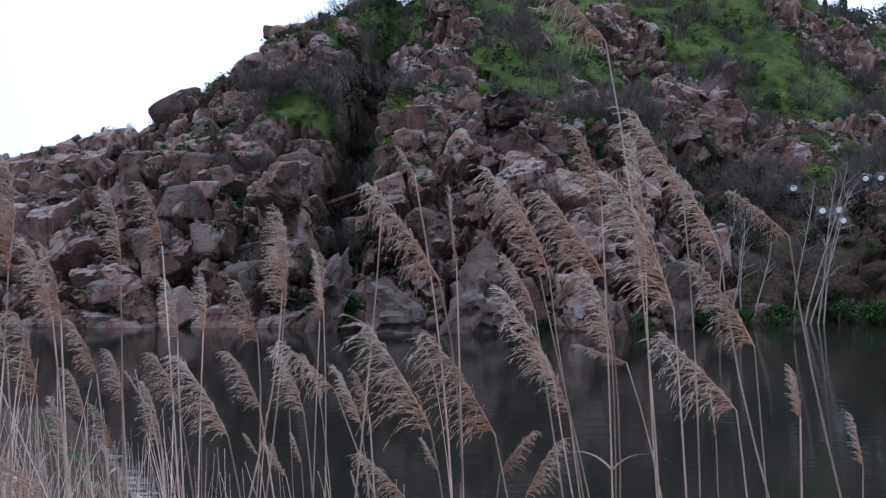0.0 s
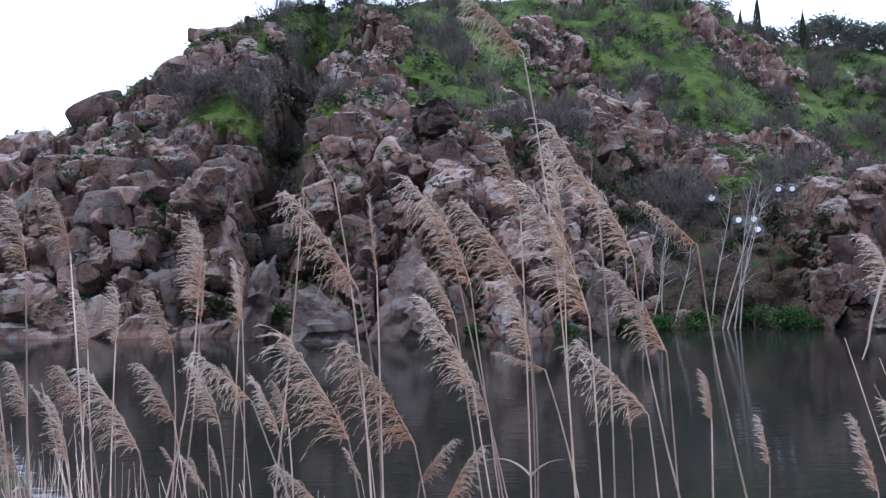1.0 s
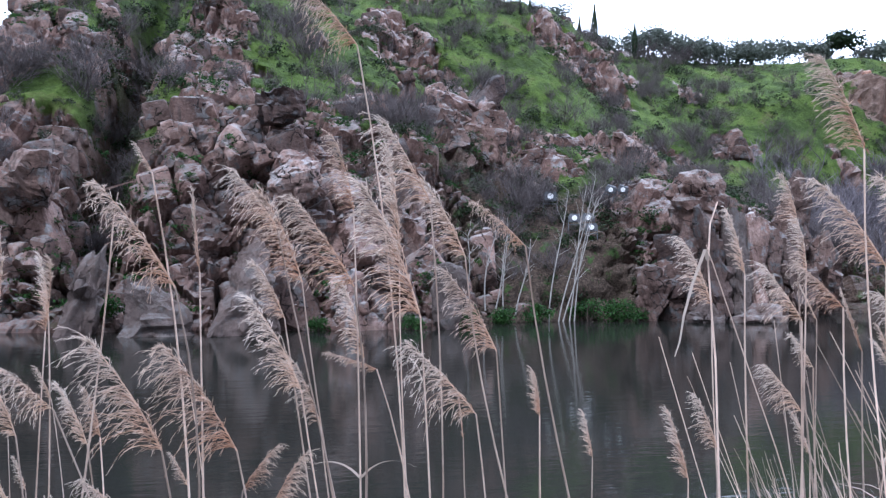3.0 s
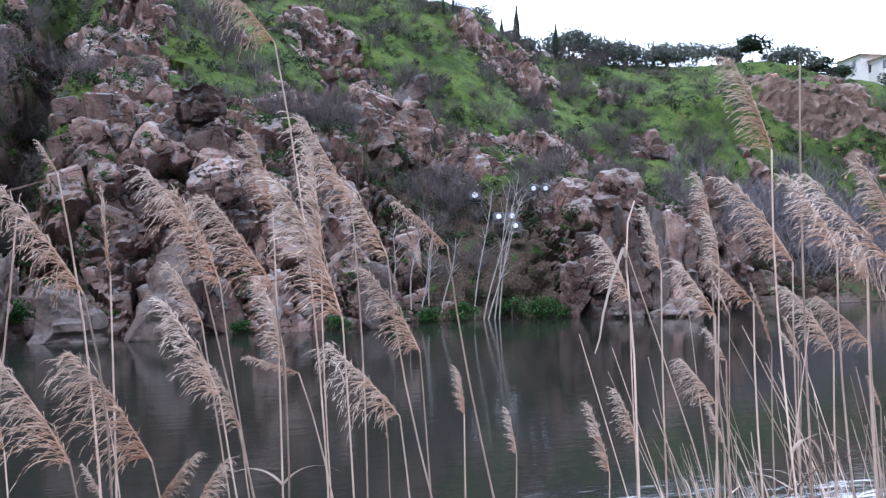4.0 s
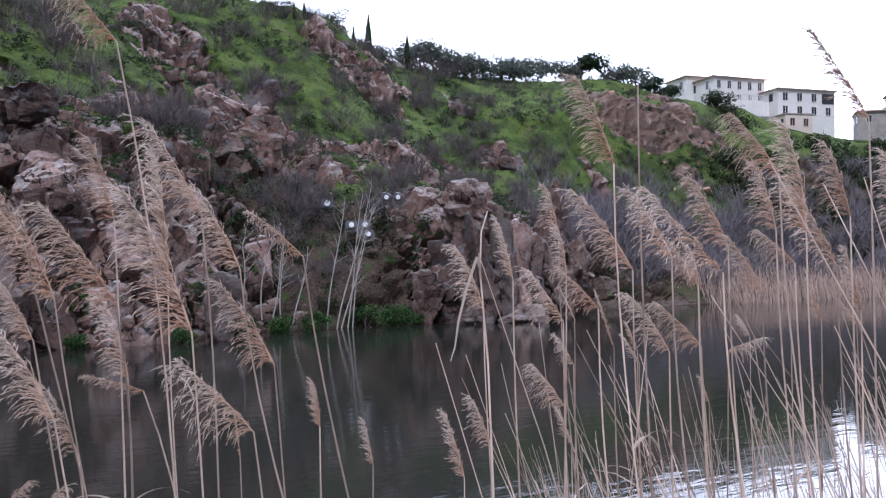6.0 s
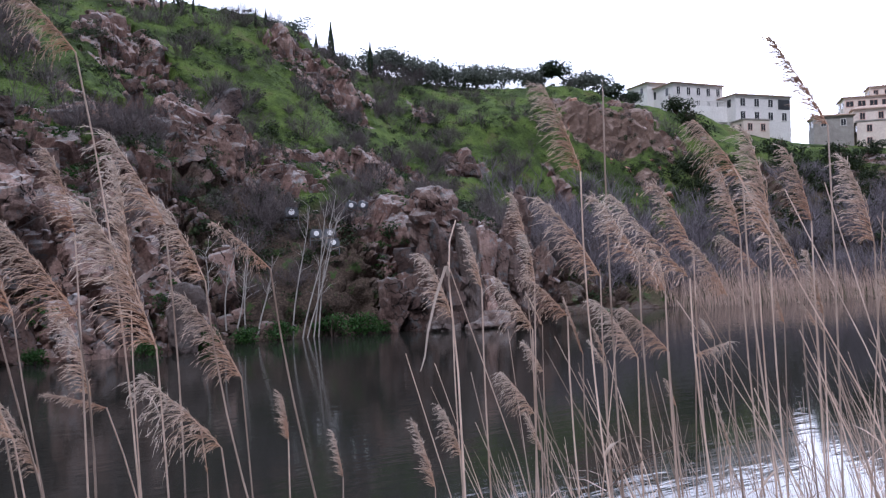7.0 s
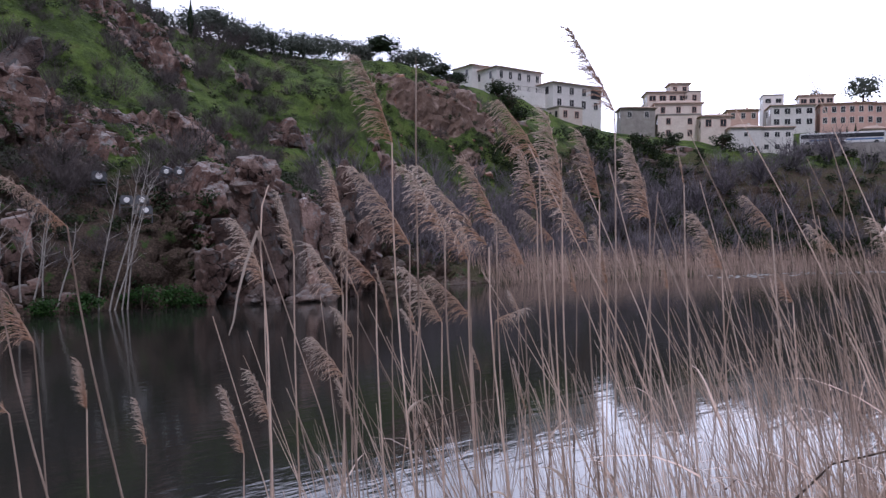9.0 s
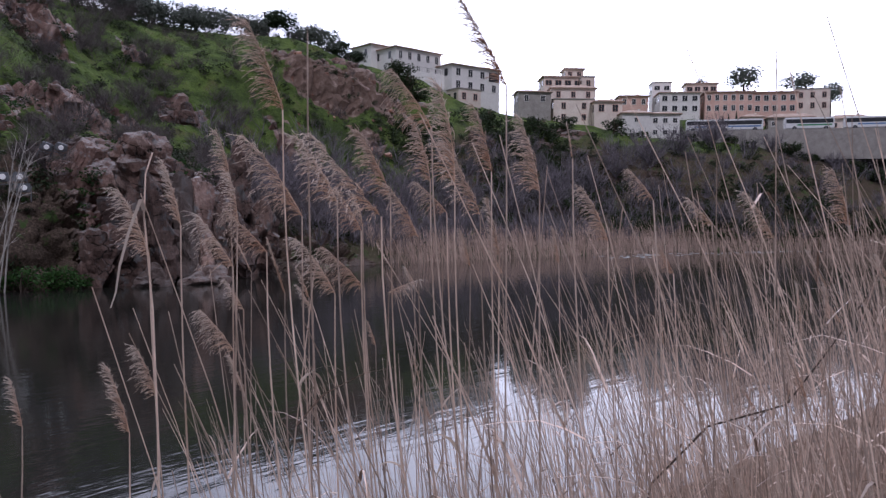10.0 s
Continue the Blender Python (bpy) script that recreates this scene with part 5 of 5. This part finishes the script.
def plume_mesh(seed, kind):
    """A dry plume one unit tall from foot to tip: fine tassels that rise from the axis and are combed over to -x by the wind."""
    r = np.random.default_rng(seed)
    nodes, each, spread, bend = ((26, 4, 0.36, 0.16), (25, 4, 0.50, 0.12), (24, 4, 0.24, 0.10), (14, 4, 0.22, 0.02))[kind]
    out, sweep, drop = ((0.5, 0.17, 0.15), (0.55, 0.22, 0.20), (0.3, 0.10, 0.08), (0.06, 0.01, 0.0))[kind]
    co, fa, rust = [], [], []

    def axis(t):
        return np.array([bend * (0.3 * t - t * t), 0.02 * math.sin(3 * t), t])

    def colour(v):
        rust.extend([v] * (len(co) - len(rust)))

    def unit(v):
        return v / (np.linalg.norm(v) + 1e-9)

    strip(co, fa, [axis(t) for t in np.linspace(0, 1, 9)], 0.016, 0.005, np.array([0.8, 0.6, 0]))
    colour(0.5)
    for i in range(nodes):
        t = (i + r.uniform(0, 0.7)) / nodes * 0.96
        for _ in range(each):
            side = 0.6 if r.random() < 0.26 else -1.0
            ln = spread * (1.0 - 0.6 * t) * r.uniform(0.35, 1.2) * (0.45 if side > 0 else 1) * min(1.0, 0.5 + 3 * t)
            d = unit(np.array([out * side * r.uniform(0.4, 1.3), r.normal(0, 0.35 * out), 1.0]))
            limp = r.uniform(0.35, 1.6)
            pts = [axis(t)]
            for k in range(6):
                d = unit(d + np.array([-sweep * limp, r.normal(0, 0.03), -drop * limp * (0.5 + 0.25 * k)]))
                pts.append(pts[-1] + d * ln / 5 + r.normal(0, 0.004, 3))
            strip(co, fa, pts, 0.006, 0.0022, unit(r.normal(0, 1, 3)))
            colour(max(0, 1.1 - 1.2 * t) * r.uniform(0.6, 1))
            for j in range(1, 7):
                for _ in range(2):
                    q = pts[j] + (pts[j - 1] - pts[j]) * r.uniform(0, 1)
                    e = unit(unit(pts[j] - pts[j - 1]) + r.normal(0, 0.2, 3) * (1.0, 1.0, 0.8, 0.4)[kind] + np.array([-0.06, 0, -0.1])) * r.uniform(0.03, 0.075)
                    strip(co, fa, [q, q + e], 0.0062, 0.0022, unit(np.cross(e, r.normal(0, 1, 3))))
                    colour(max(0, 1.05 - 1.1 * t - 0.1 * j) * r.uniform(0.5, 1))
    me = fast_mesh("plume", co, fa, PLUME)
    at = me.attributes.new("rust", "FLOAT", "POINT")
    at.data.foreach_set("value", np.array(rust, np.float32))
    return me


PLUMES = {k: [plume_mesh(100 * k + s, k) for s in range(5)] for k in range(4)}


def stalk(foot, top, lean, bow):
    """A stalk's line from its foot to the plume, running on into the plume's lean."""
    f, t = np.array(foot), np.array(top)
    h = t[2] - f[2]
    c1 = f + np.array([(t[0] - f[0]) * 0.15 + bow[0], (t[1] - f[1]) * 0.15 + bow[1], h * 0.4])
    c2 = t - np.array([lean[0], lean[1], lean[2]]) * h * 0.3
    s = np.linspace(0, 1, 14)[:, None]
    return (1 - s) ** 3 * f + 3 * (1 - s) ** 2 * s * c1 + 3 * (1 - s) * s * s * c2 + s ** 3 * t


def dead_leaf(p, way, ln, droop, seed):
    r = np.random.default_rng(seed)
    d = np.array([way[0], way[1], 1.3])
    d = d / np.linalg.norm(d)
    pts = [np.array(p)]
    for _ in range(8):
        d = d + np.array([0, 0, -droop])
        d = d / np.linalg.norm(d)
        pts.append(pts[-1] + d * ln / 8)
    co, fa = [], []
    strip(co, fa, pts, 0.013, 0.002, np.array([way[1], -way[0], 0.35]))
    return fast_mesh("leaf", co, fa, DRYLEAF)


REED_WORDS = {0: "tall dry reed with a feathery tan seed plume", 1: "dry reed with a wide drooping tan plume combed by the wind",
              2: "slender dry reed with a narrow pale plume", 3: "bare dry reed stalk ending in a thin closed bud"}


def reed(foot, top, reach, kind, seed):
    r = np.random.default_rng(seed)
    ob = thing("reed", foot, REED_WORDS[kind], "reed", "reeds on the near bank")
    top = np.array(top)
    away = np.array([top[0], top[1] + 0.0])
    away = away / np.linalg.norm(away)
    side = np.array([away[1], -away[0], 0.0])
    lean = side * reach[0] + np.array([0, 0, 1]) * reach[1]
    size = np.linalg.norm(lean)
    lean = lean / size
    start = side * lean @ side * 0.35 + np.array([0, 0, 1])
    start = start / np.linalg.norm(start)
    line = stalk((0, 0, 0), top - np.array(foot), start, r.normal(0, 0.03, 2))
    co, fa = tube(line, 0.0042 * r.uniform(0.75, 1.3), 0.0022)
    child("stem", fast_mesh("stem", co, fa, STEM, True), ob)
    left = reach[0] <= 0.03
    zx = lean
    xx = side if left else -side
    xx = xx - zx * (xx @ zx)
    xx = xx / np.linalg.norm(xx)
    yy = np.cross(zx, xx)
    m = np.eye(4)
    m[:3, 0], m[:3, 1], m[:3, 2] = xx * size, yy * size, zx * size
    m[:3, 3] = line[-1]
    turn = Matrix.Rotation(r.normal(0, 0.35), 4, "Z")
    child("plume", PLUMES[kind][int(r.integers(5))], ob, m=Matrix(m.tolist()) @ turn)
    for k in range(int(r.integers(1, 4))):
        i = int(r.integers(3, 10))
        a = r.uniform(0, 6.28)
        child("leaf", dead_leaf(line[i], (math.cos(a), math.sin(a)), r.uniform(0.07, 0.24), r.uniform(0.15, 0.5), seed * 7 + k), ob)
    return ob


for i, (fx, fy, bx, by, bz, sx, sz, kind) in enumerate(REEDS):
    reed((fx, fy, near_ground(fx, fy) - 0.02), (bx, by, bz), (sx, max(sz, 0.03)), kind, i + 1)

# reeds standing among and behind them, thicker downstream
rr = np.random.default_rng(77)
for i in range(50):
    az = radians(rr.uniform(40, 92) if i < 30 else rr.uniform(-32, 30))
    far = rr.uniform(2.7, 5.2)
    bx, by = far * math.sin(az), far * math.cos(az)
    g = near_ground(bx, by)
    top = rr.uniform(4.0, 4.9) - (0.45 if i >= 30 else 0)
    fx, fy = bx + rr.normal(0.08, 0.1), by + rr.normal(0, 0.08)
    kind = int(rr.choice([0, 2, 2, 2, 3]))
    s = rr.uniform(0.11, 0.2)
    reed((fx, fy, near_ground(fx, fy) - 0.02), (bx, by, max(top, g + 1.2)), (-s * rr.uniform(0.1, 0.6), s), kind, 500 + i)


def thicket_of_stalks(name, count, where, heights, seed, label, material, rad=0.0035, leafy=0.5):
    """A stand of stalks and dead leaves that nobody could count, as one mesh."""
    r = np.random.default_rng(seed)
    cos, fas, at = [], [], 0
    for _ in range(count):
        x, y, z, h = where(r, heights)
        lean = r.normal((-0.09, 0.11), 0.13)
        s = np.linspace(0, 1, 6)[:, None]
        pts = np.array([x, y, z]) + s * np.array([0, 0, h]) + s ** 1.6 * np.array([lean[0] * h, lean[1] * h, 0])
        co, fa = tube(pts, rad * r.uniform(0.7, 1.3), rad * 0.4, 3)
        cos.append(co), fas.append(fa + at)
        at += len(co)
        if r.random() < leafy:
            k = int(r.integers(1, 5))
            a = r.uniform(0, 6.28)
            c2, f2 = [], []
            d = np.array([math.cos(a), math.sin(a), r.uniform(0.2, 1.6)])
            q = [pts[k]]
            for _ in range(4):
                d = d / np.linalg.norm(d)
                q.append(q[-1] + d * h * r.uniform(0.03, 0.06))
                d = d + np.array([0, 0, -r.uniform(0.1, 0.6)])
            strip(c2, f2, q, rad * 3.2, rad * 0.6, np.array([math.sin(a), -math.cos(a), 0.3]))
            cos.append(np.array(c2)), fas.append(np.array(f2) + at)
            at += len(c2)
    return tagged(new(name, fast_mesh(name, np.concatenate(cos), np.concatenate(fas), material)), label, "reeds", kind="stuff")


def near_spot(r, heights):
    az = radians(41 + 53 * r.random() ** 0.75)
    far = r.uniform(2.2, 9.0)
    x, y = far * math.sin(az), far * math.cos(az)
    y = min(y, near_y(x) - 0.1)
    return x, y, near_ground(x, y) - 0.02, r.uniform(*heights) * (1 if far < 6 else 1.15)


def left_spot(r, heights):
    az = radians(r.uniform(-36, 2))
    far = r.uniform(2.0, 5.5)
    if r.random() < 0.7:
        az, far = radians(r.uniform(-40, -16)), r.uniform(3.5, 12)
    x, y = far * math.sin(az), far * math.cos(az)
    return x, y, near_ground(x, y) - 0.02, r.uniform(*heights)


def thick_spot(r, heights):
    az = radians(66 + 32 * r.random() ** 0.7)
    far = r.uniform(3.0, 11.0)
    x, y = far * math.sin(az), far * math.cos(az)
    y = min(y, near_y(x) - 0.05)
    return x, y, near_ground(x, y) - 0.02, r.uniform(*heights)


def litter_spot(r, heights):
    az = radians(64 + 34 * r.random() ** 0.8)
    far = r.uniform(2.2, 12.0)
    x, y = far * math.sin(az), far * math.cos(az)
    y = min(y, near_y(x) - 0.05)
    return x, y, near_ground(x, y) - 0.02, r.uniform(*heights)


thicket_of_stalks("reed_bed", 1300, near_spot, (1.2, 2.5), 5, "dense dry tan reed stalks on the near bank", STEM)
thicket_of_stalks("reed_undergrowth", 1000, left_spot, (0.9, 2.0), 6, "shorter dry reed stalks at the water's edge", STEM)
thicket_of_stalks("reed_thicket", 1500, thick_spot, (1.0, 2.2), 9, "thick stand of dry reeds on the bank downstream", STEM, 0.003, 0.8)
thicket_of_stalks("dry_litter", 3000, litter_spot, (0.3, 1.15), 7, "matted dead reed stalks and leaves", DRYLEAF, 0.003, 0.9)


# a dead branch leaning in the reeds, and a stalk with its long leaf hanging bent
branch = thing("dead_branch", (3.1, 1.3, near_ground(3.1, 1.3) - 0.05), "thin brown dead branch leaning among dry reeds", "branch")
base = np.array(branch.location)
line = [np.array(p) - base for p in ((3.1, 1.3, base[2]), (3.26, 1.18, 3.89), (3.43, 1.0, 4.13), (3.55, 0.72, 4.24), (3.62, 0.59, 4.45), (3.75, 0.46, 4.69))]
child("limb", fast_mesh("limb", *tube(line, 0.006, 0.003, 6), BARK, True), branch)
child("side_twig", fast_mesh("side_twig", *tube([line[3], line[3] + np.array([-0.05, 0.06, -0.02]), line[3] + np.array([-0.12, 0.1, -0.06])], 0.005, 0.002, 5), BARK, True), branch)

foot = np.array((1.42, 1.88, near_ground(1.42, 1.88) - 0.02))
bent = thing("reed", tuple(foot), "pale bare reed stalk with one long leaf hanging bent", "reed", "reeds on the near bank")
child("stem", fast_mesh("stem", *tube([np.array(p) - foot for p in ((1.42, 1.88, foot[2]), (1.4, 1.9, 4.37), (1.39, 1.91, 4.73), (1.37, 1.92, 4.99), (1.375, 1.92, 5.1), (1.39, 1.91, 5.16))], 0.0036, 0.002), STEM, True), bent)
co, fa = [], []
strip(co, fa, [np.array(p) - foot for p in ((1.37, 1.92, 5.0), (1.34, 1.89, 5.03), (1.31, 1.9, 4.94), (1.29, 1.91, 4.85), (1.285, 1.92, 4.78), (1.27, 1.92, 4.74))], 0.011, 0.003, np.array([0.8, -0.6, 0.1]))
child("leaf", fast_mesh("leaf", co, fa, DRYLEAF), bent)

thicket_of_stalks("far_reed_bed", 5200, far_reed_spot, (1.8, 3.3), 8, "pinkish-brown dry reed bed along the far shore", BEDREED, 0.03, 0.8)
